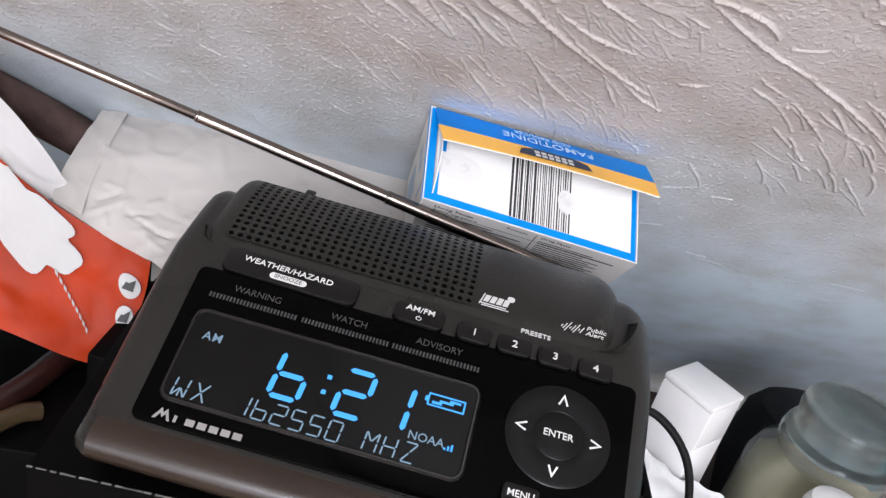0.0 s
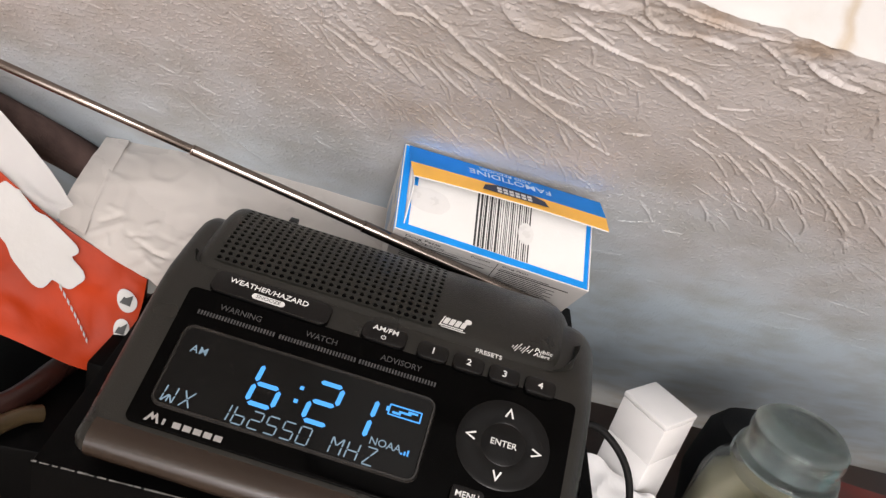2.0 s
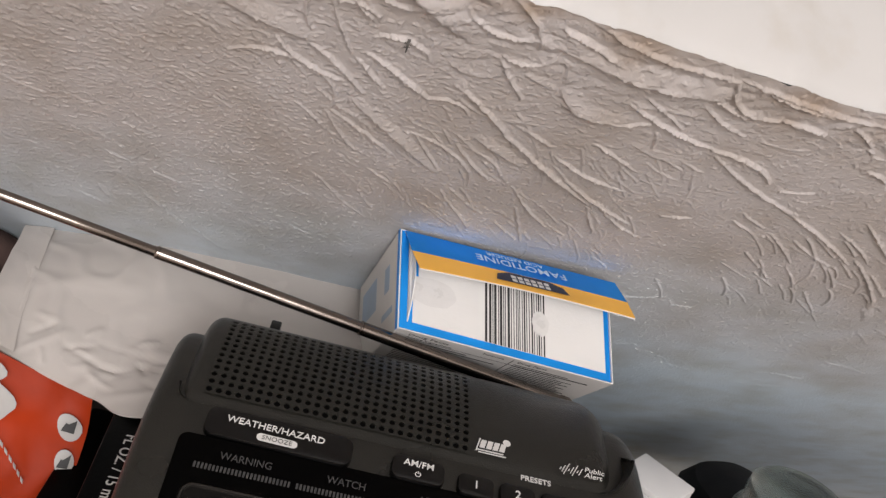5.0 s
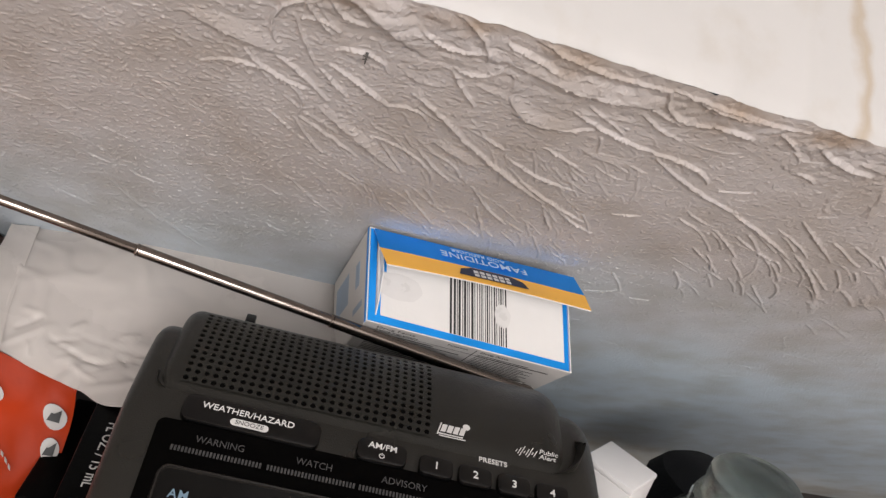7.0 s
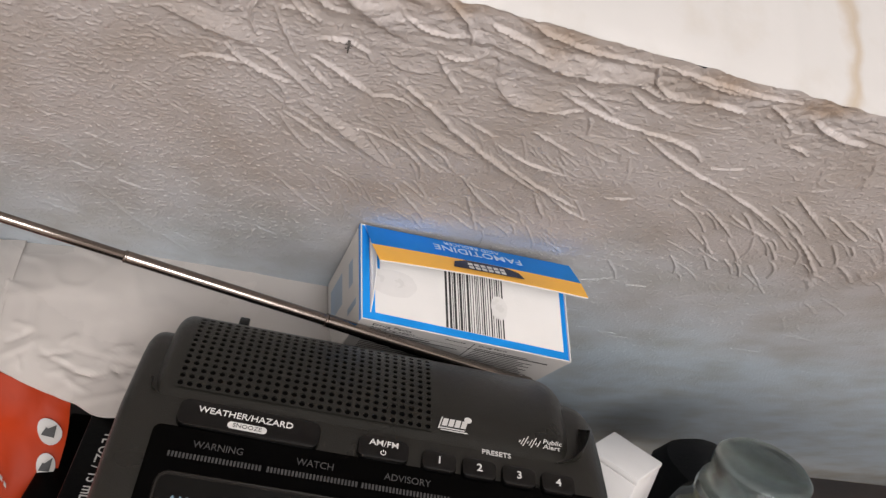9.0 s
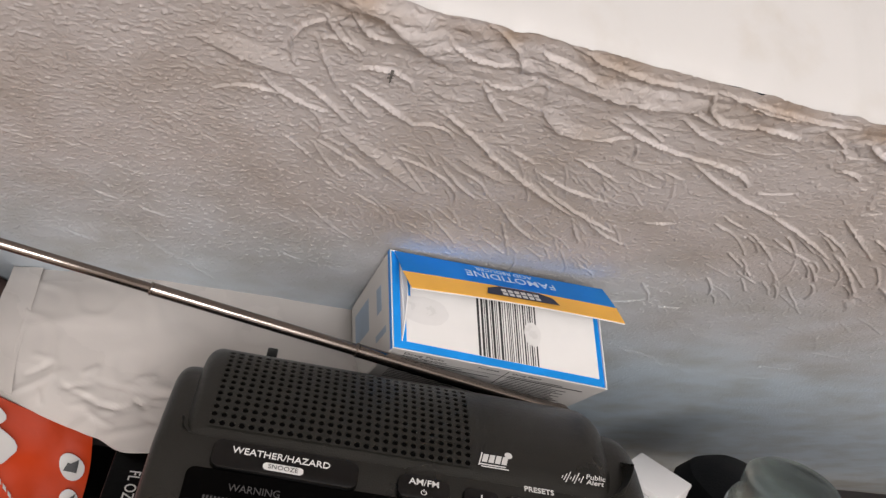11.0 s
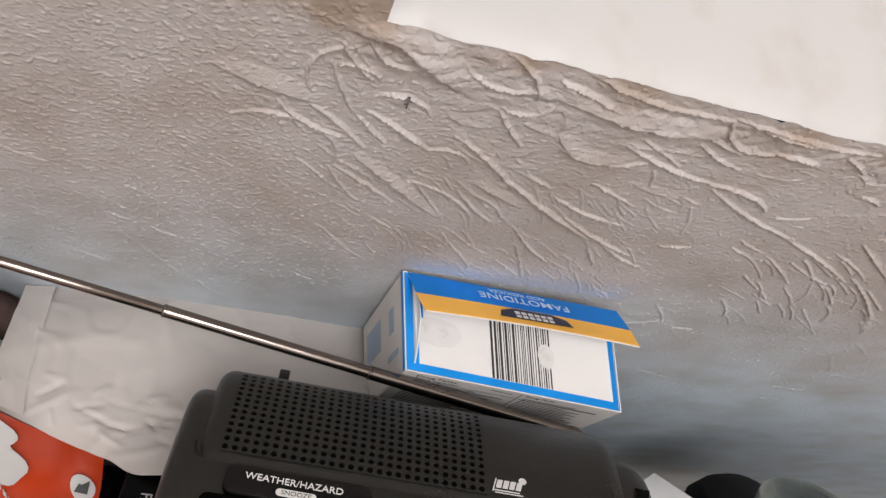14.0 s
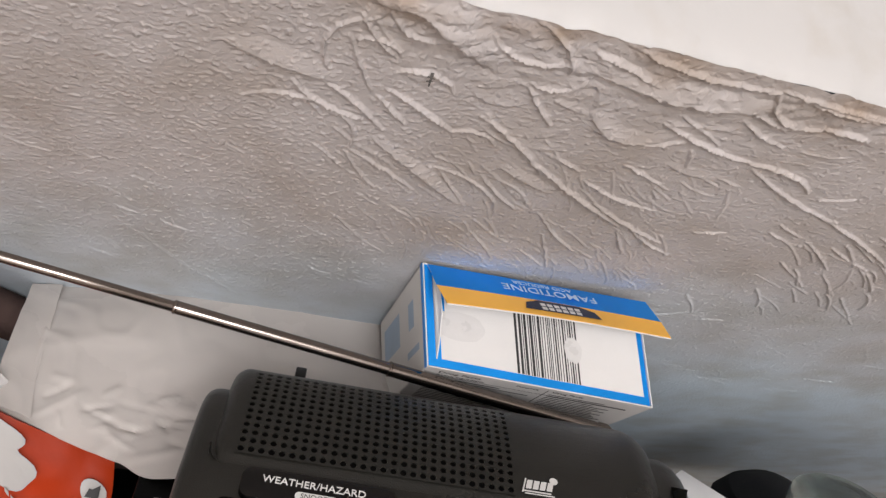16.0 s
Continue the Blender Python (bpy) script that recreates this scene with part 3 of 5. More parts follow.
def build_reveal():
    """The lower reveal of the roof window, square to the slope, and the plain sides that close the opening."""
    xs = np.arange(OPEN_X - 0.004, 0.704, 0.004)
    ds = np.append(np.arange(0, 0.06, 0.003), np.arange(0.06, 0.205, 0.012))
    verts, faces = [], []
    for x in xs:
        base = slope(x, edge_s(x) + 0.0004, -0.0006)
        for d in ds:
            w = 0.0009 * noise.noise((x * 30, d * 30, 9)) + 0.0004 * noise.noise((x * 120, d * 90, 9))
            soft = 0.0018 * math.exp(-d / 0.004)
            verts.append(base + Vector((0.0, 0.665, 0.747)) * d + Vector((0, -0.747, 0.665)) * (w - soft))
    n = len(ds)
    for i in range(len(xs) - 1):
        for j in range(n - 1):
            a = i * n + j
            faces.append((a, a + n, a + n + 1, a + 1))
    ob = sheet("window_reveal", verts, faces, MAT["reveal"], smooth=60)
    tagged(ob, "white painted roof window reveal with rusty water stains", "window reveal", kind="structure")
    # unseen panels, added to close the opening
    def quad(name, pts, mat, label):
        bm = bmesh.new()
        bm.faces.new([bm.verts.new(p) for p in pts])
        r = bmesh.ops.extrude_face_region(bm, geom=bm.faces[:])
        up = (Vector(pts[1]) - Vector(pts[0])).cross(Vector(pts[2]) - Vector(pts[0])).normalized() * 0.012
        bmesh.ops.translate(bm, vec=up, verts=[v for v in r["geom"] if isinstance(v, bmesh.types.BMVert)])
        tagged(part(name, bm, mat, smooth=0), label, "wall", kind="structure")
    deep = 0.2
    quad("reveal_side", [slope(OPEN_X - 0.016, 0.35, -0.004), slope(OPEN_X - 0.016, 1.16, -0.004), slope(OPEN_X - 0.016, 1.16, -deep), slope(OPEN_X - 0.016, 0.35, -deep)], MAT["reveal"], "white painted side of the roof window opening")
    quad("reveal_far_side", [slope(0.701, 0.30, -deep), slope(0.701, 1.16, -deep), slope(0.701, 1.16, 0), slope(0.701, 0.30, 0)], MAT["reveal"], "white painted far side of the roof window opening")
    quad("window_blind", [slope(-0.08, 0.28, -deep), slope(0.72, 0.28, -deep), slope(0.72, 1.18, -deep), slope(-0.08, 1.18, -deep)], MAT["reveal"], "plain white unseen panel closing the back of the roof window opening")


build_reveal()
wall_mark()


def plain_room():
    """Plain surfaces that close the room round the camera."""
    def panel(name, x0, x1, y0, y1, z0, z1, mat, label, cat="wall"):
        tagged(part(name, block(x0, x1, y0, y1, z0, z1), mat, smooth=0), label, cat, kind="structure")

    def on_slope(name, x0, x1, s0, s1):
        bm = bmesh.new()
        lo = [slope(x0, s0, 0.0), slope(x1, s0, 0.0), slope(x1, s1, 0.0), slope(x0, s1, 0.0)]
        hi = [p + Vector((0, 0.04, 0.04)) for p in lo]
        a, b = [bm.verts.new(p) for p in lo], [bm.verts.new(p) for p in hi]
        bm.faces.new(a), bm.faces.new(b[::-1])
        for k in range(4):
            bm.faces.new((a[k], a[(k + 1) % 4], b[(k + 1) % 4], b[k]))
        tagged(part(name, bm, MAT["plaster"], smooth=0), "grey painted sloping ceiling beside the roof window", "ceiling", kind="structure")

    on_slope("ceiling_slope_west", -2.0, -0.458, -0.5, 2.1)
    on_slope("ceiling_slope_east", 0.798, 2.0, -0.5, 2.1)
    on_slope("ceiling_slope_top", -0.458, 0.798, 1.14, 2.1)
    on_slope("ceiling_slope_window_west", -0.458, OPEN_X - 0.013, 0.618, 1.14)
    panel("ceiling", -2.0, 2.0, -3.2, -1.2, 1.48, 1.53, MAT["plain"], "plain pale flat ceiling of the attic room", "ceiling")
    panel("wall_south", -2.0, 2.0, -3.25, -3.2, -0.75, 1.5, MAT["plain"], "plain pale room wall")
    panel("wall_west", -2.05, -2.0, -3.25, 0.65, -0.75, 1.5, MAT["plain"], "plain pale room wall")
    panel("wall_east", 2.0, 2.05, -3.25, 0.65, -0.75, 1.5, MAT["plain"], "plain pale room wall")
    panel("wall_north", -2.0, 2.0, 0.60, 0.65, -0.75, -0.34, MAT["plain"], "plain low wall under the slope")
    panel("floor", -2.0, 2.0, -3.2, 0.6, -0.80, -0.75, MAT["floor"], "brown floor boards of the attic room", "floor")


plain_room()
TABLE_Z = -0.20

# ================= the table top =================
table = thing("side_table", pose(0.1, 0.06, -0.75), "dark brown wooden side table under the slope", "table")
part("tabletop", block(-0.62, 0.72, -0.24, 0.36, 0.525, 0.55, 0.004), MAT["wood"], table)
for x in (-0.58, 0.68):
    for y in (-0.20, 0.24):
        part("leg", block(x - 0.022, x + 0.022, y - 0.022, y + 0.022, 0.0, 0.525, 0.003), MAT["wood"], table)

YAW = -6.3
CARTON_TOP = 0.035
carton = thing("black_carton", pose(-0.0029, 0.0548, TABLE_Z, 0, 0, -2.0), "shiny black cardboard carton with white print under the radio", "box")
part("body", block(-0.118, 0.106, -0.110, 0.115, 0, CARTON_TOP - TABLE_Z, 0.0012), MAT["carton_black"], carton)


def worn_edge():
    bm = bmesh.new()
    rng = random.Random(3)
    z = CARTON_TOP - TABLE_Z
    x = -0.118
    while x < 0.098:
        w = rng.uniform(0.001, 0.005)
        t = rng.uniform(0.00006, 0.00028) * (1.5 if x < -0.10 else 0.9 if x < 0 else 0.6)
        v = [bm.verts.new(p) for p in ((x, -0.1102, z - t), (x + w, -0.1102, z - t * rng.random()), (x + w, -0.1098 + t, z + 0.00008), (x, -0.1098 + t, z + 0.00008))]
        bm.faces.new(v)
        x += w + rng.choice((0.0, 0.0, 0.0003, 0.0012))
    return bm


VOLUME_AT = pose(-0.1080, -0.0120, CARTON_TOP - TABLE_Z + 0.0002, 0, 0, -91)
part("worn_edge", worn_edge(), MAT["worn"], carton, "pale scuffed front edge", smooth=0)

lettering("volume_mark", "FL OZ. / 15 mL", 0.0066, VOLUME_AT, MAT["ink"], carton, depth=0.00004, label="white volume print")

# ================= the weather radio =================
RADIO_AT = (0.045, -0.030, 0.0)
radio = thing("weather_radio", pose(*RADIO_AT, 0, 0, YAW), "black plastic weather alert radio with a lit blue display", "radio")
PANEL_Z = 0.075
TILT_DEG = math.degrees(math.atan2(0.466, 0.8848))
# the front panel's own axes: x along it, y up it, z out of it
PANEL = pose(0, 0, PANEL_Z, TILT_DEG, 0, 0)
U0, U1 = -0.152, 0.036
FRONT = [(-0.024, CARTON_TOP + 0.0005), (-0.026, 0.040), (-0.033, 0.0430), (-0.0385, 0.0455), (-0.0412, 0.0495), (-0.0405, 0.0540), (-0.0365, 0.0572), (-0.0318, 0.0585), (0.0190, 0.0850)]
SHOULDER = FRONT + [(0.0245, 0.0874), (0.033, 0.0905), (0.048, 0.0928), (0.060, 0.0942), (0.069, 0.0944), (0.076, 0.0925), (0.083, 0.0870), (0.0885, 0.0770), (0.091, 0.060), (0.091, CARTON_TOP + 0.0005)]
HUMP = [(0.036, 0.0910), (0.040, 0.0932), (0.0455, 0.0950), (0.055, 0.0968), (0.068, 0.0978), (0.079, 0.0974), (0.088, 0.0950), (0.0955, 0.0900), (0.1000, 0.0820), (0.1015, 0.0700), (0.1015, 0.045), (0.090, 0.042)]


def swept(profile, u0, u1, r, r_end, steps=8):
    """A body with the side profile (y, z), from u0 to u1, its ends rounded by r and r_end."""
    pts = [Vector((0, y, z)) for y, z in profile]
    n = len(pts)
    normals = []
    for i in range(n):
        a, b = pts[(i - 1) % n], pts[(i + 1) % n]
        d = (b - a).normalized()
        normals.append(Vector((0, d.z, -d.y)))
    centre = sum(pts, Vector()) / n
    rings = []
    spots = [(u0 + r * (1 - math.cos(a)), r * (1 - math.sin(a))) for a in [math.pi / 2 * k / steps for k in range(steps + 1)]]
    spots += [(u1 - (u - u0) * r_end / r, inset * r_end / r) for u, inset in reversed(spots)]
    bm = bmesh.new()
    for u, inset in spots:
        ring = []
        for p, nn in zip(pts, normals):
            side = 1 if (centre - p).dot(nn) > 0 else -1
            q = p + nn * side * inset
            ring.append(bm.verts.new((u, q.y, q.z)))
        rings.append(ring)
    for a, b in zip(rings, rings[1:]):
        for i in range(n):
            j = (i + 1) % n
            bm.faces.new((a[i], a[j], b[j], b[i]))
    bm.faces.new(rings[0][::-1])
    bm.faces.new(rings[-1])
    return bm


def smooth_profile(profile, n=4, start=0):
    fixed = [(y, z) for y, z in profile[:start]]
    return fixed + [(v.x, v.y) for v in curve_points([(y, z, 0) for y, z in profile[start:]], n)]


part("body", swept(SHOULDER, U0, U1, 0.006, 0.015), MAT["radio"], radio, smooth=35)
# the warm reflection along the lip is put into this brown
MAT["lip"] = material("lip_reflection_plastic", (0.021, 0.0128, 0.008), 0.26, spec=0.5, vary=0.12, scale=30, bump=0.15, fine=1500)


def lip_strip():
    """The satin strip over the foot of the radio's front; its brown stands in for a reflection."""
    line = curve_points([(0, y - 0.0004, z - 0.0001) for y, z in FRONT[3:8]], 5)
    bm = bmesh.new()
    rows = [[bm.verts.new((u, p.y, p.z)) for p in line] for u in np.linspace(U0 + 0.0055, U1 - 0.0055, 24)]
    for a, b in zip(rows, rows[1:]):
        for i in range(len(line) - 1):
            bm.faces.new((a[i], b[i], b[i + 1], a[i + 1]))
    return bm


part("lip", lip_strip(), MAT["lip"], radio, "satin front lip strip with a warm reflection in its colour", smooth=60)
hump_line = smooth_profile(HUMP, 5)
part("hump", swept(hump_line, -0.1435, 0.0235, 0.006, 0.015), MAT["radio"], radio, smooth=45)


def hump_at(t):
    """A place on the hump's profile, t metres along it from its front, and its normal."""
    line = [Vector((0, y, z)) for y, z in hump_line]
    for a, b in zip(line, line[1:]):
        l = (b - a).length
        if t <= l:
            d = (b - a).normalized()
            return a + d * t, Vector((0, -d.z, d.y))
        t -= l
    return line[-1], Vector((0, 1, 0))


def grille():
    """The perforated field of the speaker: square cells, each with a real round hole and its wall."""
    cols, rows, pitch = 28, 13, 0.00345
    x0, t0 = -0.1352, 0.0040
    verts, faces, hv, hf = [], [], [], []

    def put(x, t, h):
        p, n = hump_at(t)
        q = p + n * h
        return (x, q.y, q.z)
    for c in range(cols):
        for r in range(rows):
            cx, ct = x0 + (c + 0.5) * pitch, t0 + (r + 0.5) * pitch
            base = len(verts)
            ring = [(math.cos(math.pi / 4 * k + math.pi / 8), math.sin(math.pi / 4 * k + math.pi / 8)) for k in range(8)]
            outer = [(1, 0.414), (0.414, 1), (-0.414, 1), (-1, 0.414), (-1, -0.414), (-0.414, -1), (0.414, -1), (1, -0.414)]
            corners = [(1, 1), (-1, 1), (-1, -1), (1, -1)]
            h = pitch / 2
            for ax, at in outer:
                verts.append(put(cx + ax * h, ct + at * h, 0.0007))
            for ax, at in corners:
                verts.append(put(cx + ax * h, ct + at * h, 0.0007))
            rad = 0.00116
            for ax, at in ring:
                verts.append(put(cx + ax * rad, ct + at * rad, 0.0007))
            for ax, at in ring:
                verts.append(put(cx + ax * rad, ct + at * rad, 0.0001))
            for k in range(8):
                j = (k + 1) % 8
                faces.append((base + k, base + j, base + 12 + j, base + 12 + k))
                faces.append((base + 12 + k, base + 12 + j, base + 20 + j, base + 20 + k))
            for k, (a, b) in enumerate(((0, 1), (2, 3), (4, 5), (6, 7))):
                faces.append((base + a, base + 8 + k, base + b))
            hb = len(hv)
            for ax, at in ring:
                hv.append(put(cx + ax * rad, ct + at * rad, 0.00015))
            hf.append(tuple(hb + k for k in range(8)))
    g = sheet("speaker_grille", verts, faces, MAT["radio"], radio, "perforated black speaker grille", smooth=0)
    sheet("speaker_mesh", hv, hf, MAT["hole"], g, smooth=0)


grille()

# glossy front panel with display and keys
panel = part("front_panel", rounded(-0.0555, -0.0038, 0.164, 0.0610, 0.003, -0.0006, 0.0011, soft=0.0005), MAT["gloss"], radio, "glossy black front panel")
panel.matrix_local = PANEL
lcd = part("display", rounded(-0.0800, -0.0078, 0.1010, 0.0330, 0.003, 0.0006, 0.00135), MAT["lcd"], radio, "dark liquid crystal display with blue digits")
lcd.matrix_local = PANEL
SEG_Z = 0.00142
MAT["rim"] = material("display_rim_plastic", (0.012, 0.011, 0.010), 0.22, spec=0.5, vary=0.1)


def display_rim():
    """A narrow bevelled frame round the display."""
    bm = bmesh.new()
    loops = []
    for grow, z in ((0.0, 0.00136), (0.0004, 0.0021), (0.0010, 0.0021), (0.0017, 0.0010)):
        w, h, r = 0.1010 + 2 * grow, 0.0330 + 2 * grow, 0.003 + grow
        ring = []
        for k, (sx, sy) in enumerate(((1, 1), (-1, 1), (-1, -1), (1, -1))):
            for i in range(6):
                a = math.pi / 2 * (k + i / 5)
                ring.append(bm.verts.new((-0.0800 + sx * (w / 2 - r) + r * math.cos(a), -0.0078 + sy * (h / 2 - r) + r * math.sin(a), z)))
        loops.append(ring)
    for a, b in zip(loops, loops[1:]):
        for i in range(len(a)):
            j = (i + 1) % len(a)
            bm.faces.new((a[i], a[j], b[j], b[i]))
    return bm


rim = part("display_rim", display_rim(), MAT["rim"], radio, "narrow bevelled display frame")
rim.matrix_local = PANEL


def segments(which, cx, cy, w, h, t, slant=0.08):
    """Outlines of lit display bars: a top, b c right, d bottom, e f left, g middle; j k l m diagonals."""
    g = t * 0.30
    hw, hh = w / 2, h / 2
    out = []

    def bar(p, q):
        p, q = Vector((*p, 0)), Vector((*q, 0))
        d = (q - p).normalized()
        n = Vector((-d.y, d.x, 0)) * t / 2
        p, q = p + d * g, q - d * g
        e = d * t / 2
        out.append([p, p + e + n, q - e + n, q, q - e - n, p + e - n])
    spots = dict(a=((-hw, hh), (hw, hh)), b=((hw, hh), (hw, 0)), c=((hw, 0), (hw, -hh)), d=((-hw, -hh), (hw, -hh)), e=((-hw, -hh), (-hw, 0)), f=((-hw, 0), (-hw, hh)), g=((-hw, 0), (hw, 0)),
                 j=((-hw, hh), (0, 0)), k=((0, 0), (hw, hh)), l=((-hw, -hh), (0, 0)), m=((0, 0), (hw, -hh)), i=((0, hh), (0, 0)), n=((0, 0), (0, -hh)))
    for s in which:
        bar(*spots[s])
    return [[(cx + p.x + slant * p.y, cy + p.y) for p in poly] for poly in out]


def lit(name, polys, mat, label=""):
    for poly in polys:
        bm = bmesh.new()
        bm.faces.new([bm.verts.new((x, y, SEG_Z)) for x, y in poly])
        part(name, bm, mat, lcd, label, smooth=0)


clock = [("cdefg", -0.0925), ("abdeg", -0.0702), ("bc", -0.0560)]
for which, cx in clock:
    lit("clock_digit", segments(which, cx, -0.0057, 0.0100, 0.0168, 0.0019), MAT["segment"], "bright blue clock digit")
lit("colon", [[(x - 0.0008, y - 0.0008), (x + 0.0008, y - 0.0008), (x + 0.0008, y + 0.0008), (x - 0.0008, y + 0.0008)] for x, y in ((-0.0805, -0.0080), (-0.0800, -0.0022))], MAT["segment"])
small = [("fenlmcb", -0.1245), ("jklm", -0.1180), ("bc", -0.1045), ("fgcde", -0.0985), ("abged", -0.0925), ("afgcd", -0.0865), ("afgcd", -0.0805), ("abcdef", -0.0745), ("efbcjk", -0.0625), ("efbcg", -0.0565), ("akld", -0.0500)]
for which, cx in small:
    lit("channel_character", segments(which, -0.1045 + (cx + 0.1045) * 1.055, -0.0203, 0.0043, 0.0070, 0.00055), MAT["segment_dim"])


def on_panel(x, y, z=SEG_Z):
    return Matrix.Translation((x, y, z))


for letter, at in (("A", -0.1246), ("M", -0.1210)):
    lettering("am_mark", letter, 0.0046, on_panel(at, 0.0000), MAT["segment_dim"], lcd, depth=0.00002)
lettering("noaa_mark", "NOAA", 0.0043, on_panel(-0.0428, -0.0142) @ pose(0, 0, 0) , MAT["segment_dim"], lcd, depth=0.00002)
bars("signal_bars", [(-0.0364, -0.0357, -0.0160, -0.0152), (-0.0352, -0.0345, -0.0160, -0.0144), (-0.0340, -0.0333, -0.0160, -0.0136)], on_panel(0, 0), MAT["segment"], lcd, depth=0.00002)
bars("battery_mark", [(-0.0455, -0.0325, 0.0022, 0.0028), (-0.0455, -0.0325, -0.0020, -0.0014), (-0.0330, -0.0324, -0.0018, 0.0026), (-0.0457, -0.0451, -0.0018, 0.0026), (-0.0466, -0.0457, -0.0006, 0.0014), (-0.0440, -0.0405, -0.0010, 0.0000), (-0.0415, -0.0365, 0.0000, 0.0009), (-0.0380, -0.0340, 0.0009, 0.0018)], on_panel(0, 0), MAT["segment"], lcd, depth=0.00002)

# ring pad and keys
pad = part("ring_pad", lathe([(0, 0.0011), (0.0186, 0.0011), (0.0186, 0.0013), (0.0180, 0.0016), (0.0092, 0.0014), (0.0088, 0.0012), (0.0084, 0.0014), (0.0, 0.0015)], 56), MAT["pad"], radio, "round black arrow pad")
pad.matrix_local = PANEL @ Matrix.Translation((0.0008, 0.0004, 0))


def arrow(name, x, y, turn):
    k, t = 0.0019, 0.00075
    bm = bmesh.new()
    pts = [(-k, -k * 0.9), (0, k * 0.9 + t), (k, -k * 0.9), (k - t * 0.9, -k * 0.9 - t * 0.4), (0, k * 0.9 - t * 0.9), (-k + t * 0.9, -k * 0.9 - t * 0.4)]
    v = [bm.verts.new((a, b, 0)) for a, b in pts]
    bm.faces.new((v[0], v[1], v[4], v[5]))
    bm.faces.new((v[1], v[2], v[3], v[4]))
    bmesh.ops.transform(bm, matrix=Matrix.Translation((x, y, 0.0018)) @ Matrix.Rotation(radians(turn), 4, "Z"), verts=bm.verts)
    return part(name, bm, MAT["ink"], pad, smooth=0)


for x, y, turn in ((0, 0.0132, 0), (0.0132, 0, -90), (0, -0.0132, 180), (-0.0132, 0, 90)):
    arrow("arrow", x, y, turn)
lettering("enter_mark", "ENTER", 0.0036, Matrix.Translation((0, 0, 0.0017)), MAT["ink"], pad)


def key(name, cx, cy, w, h, m, words="", size=0.004, mat=None, dy=0.0):
    k = part(name, rounded(cx, cy, w, h, min(w, h) * 0.28, -0.001, 0.0016, soft=0.0009), mat or MAT["button"], radio)
    k.matrix_local = m
    if words:
        lettering("mark", words, size, Matrix.Translation((cx, cy + dy, 0.0017)), MAT["ink"], k)
    return k


LOW = PANEL @ Matrix.Translation((0, 0, 0.0011))
key("menu_key", -0.0083, -0.0242, 0.0130, 0.0072, LOW, "MENU", 0.0034)
light_key = key("light_key", 0.0107, -0.0245, 0.0130, 0.0072, LOW)
bm_sun = bmesh.new()
for k in range(9):
    a = math.pi / 4 * k
    r = (0.0012, 0.0022) if k < 8 else (0, 0)
    if k == 8:
        vs = [bm_sun.verts.new((0.0008 * math.cos(q * math.pi / 4), 0.0008 * math.sin(q * math.pi / 4), 0)) for q in range(8)]
    else:
        c, s = math.cos(a), math.sin(a)
        vs = [bm_sun.verts.new((c * q - s * e, s * q + c * e, 0)) for q, e in ((r[0], -0.0002), (r[1], -0.0002), (r[1], 0.0002), (r[0], 0.0002))]
    bm_sun.faces.new(vs)
bmesh.ops.translate(bm_sun, vec=(0.0107, -0.0245, 0.00175), verts=bm_sun.verts)
part("sun_mark", bm_sun, MAT["ink"], light_key, smooth=0)

# the row of keys above the panel
ROW_Y, ROW_Z = 0.0262, 0.0888
ROW = pose(0, ROW_Y, ROW_Z, 14.0, 0, 0) @ Matrix.Translation((0.01, 0, 0)) @ Matrix.Rotation(radians(-1.1), 4, "Z") @ Matrix.Translation((-0.01, 0, 0))
wh = key("weather_key", -0.1055, 0.0006, 0.0510, 0.0118, ROW)
lettering("weather_mark", "WEATHER/HAZARD", 0.0038, Matrix.Translation((-0.1072, 0.0022, 0.0017)), MAT["ink"], wh)
pill = part("snooze_pill", rounded(-0.1060, -0.0022, 0.0140, 0.0030, 0.00145, 0.0015, 0.00175), MAT["ink"], wh)
lettering("snooze_mark", "SNOOZE", 0.0026, Matrix.Translation((-0.1060, -0.0022, 0.00178)), MAT["ink_grey"], pill, depth=0.00004)
am_key = key("am_fm_key", -0.0565, 0.0004, 0.0190, 0.0098, ROW, "AM/FM", 0.0037, dy=0.0018)
bm = bmesh.new()
for k in range(12):
    a, b = radians(120 + 300 * k / 12), radians(120 + 300 * (k + 1) / 12)
    bm.faces.new([bm.verts.new((-0.0565 + r * math.cos(t), -0.0019 + r * math.sin(t), 0.00172)) for r, t in ((0.0008, a), (0.0011, a), (0.0011, b), (0.0008, b))])
bm.faces.new([bm.verts.new((-0.0565 + x, -0.0019 + y, 0.00172)) for x, y in ((-0.00015, 0.0002), (0.00015, 0.0002), (0.00015, 0.0014), (-0.00015, 0.0014))])
part("power_mark", bm, MAT["ink"], am_key, smooth=0)
for k in range(4):
    key("preset_key", -0.0355 + 0.0153 * k, -0.0004, 0.0132, 0.0088, ROW, str(k + 1), 0.0046)
lettering("presets_mark", "PRESETS", 0.0032, pose(-0.0130, 0.0352, 0.0912, 12, 0, 0), MAT["ink"], radio)
for words, x, w in (("WARNING", -0.1140, 0.0325), ("WATCH", -0.0800, 0.0325), ("ADVISORY", -0.0465, 0.0325)):
    lettering("alert_mark", words, 0.0036, Matrix.Translation((x, 0.0208, 0.00125)), MAT["ink_grey"], panel, depth=0.00003)
    tagged(bars("alert_window", [(x - w / 2 + i * w / 26, x - w / 2 + (i + 0.6) * w / 26, 0.0152, 0.0172) for i in range(26)], Matrix.Translation((0, 0, 0.00115)), MAT["ink_grey"], panel, depth=0.00008), kind="stuff")
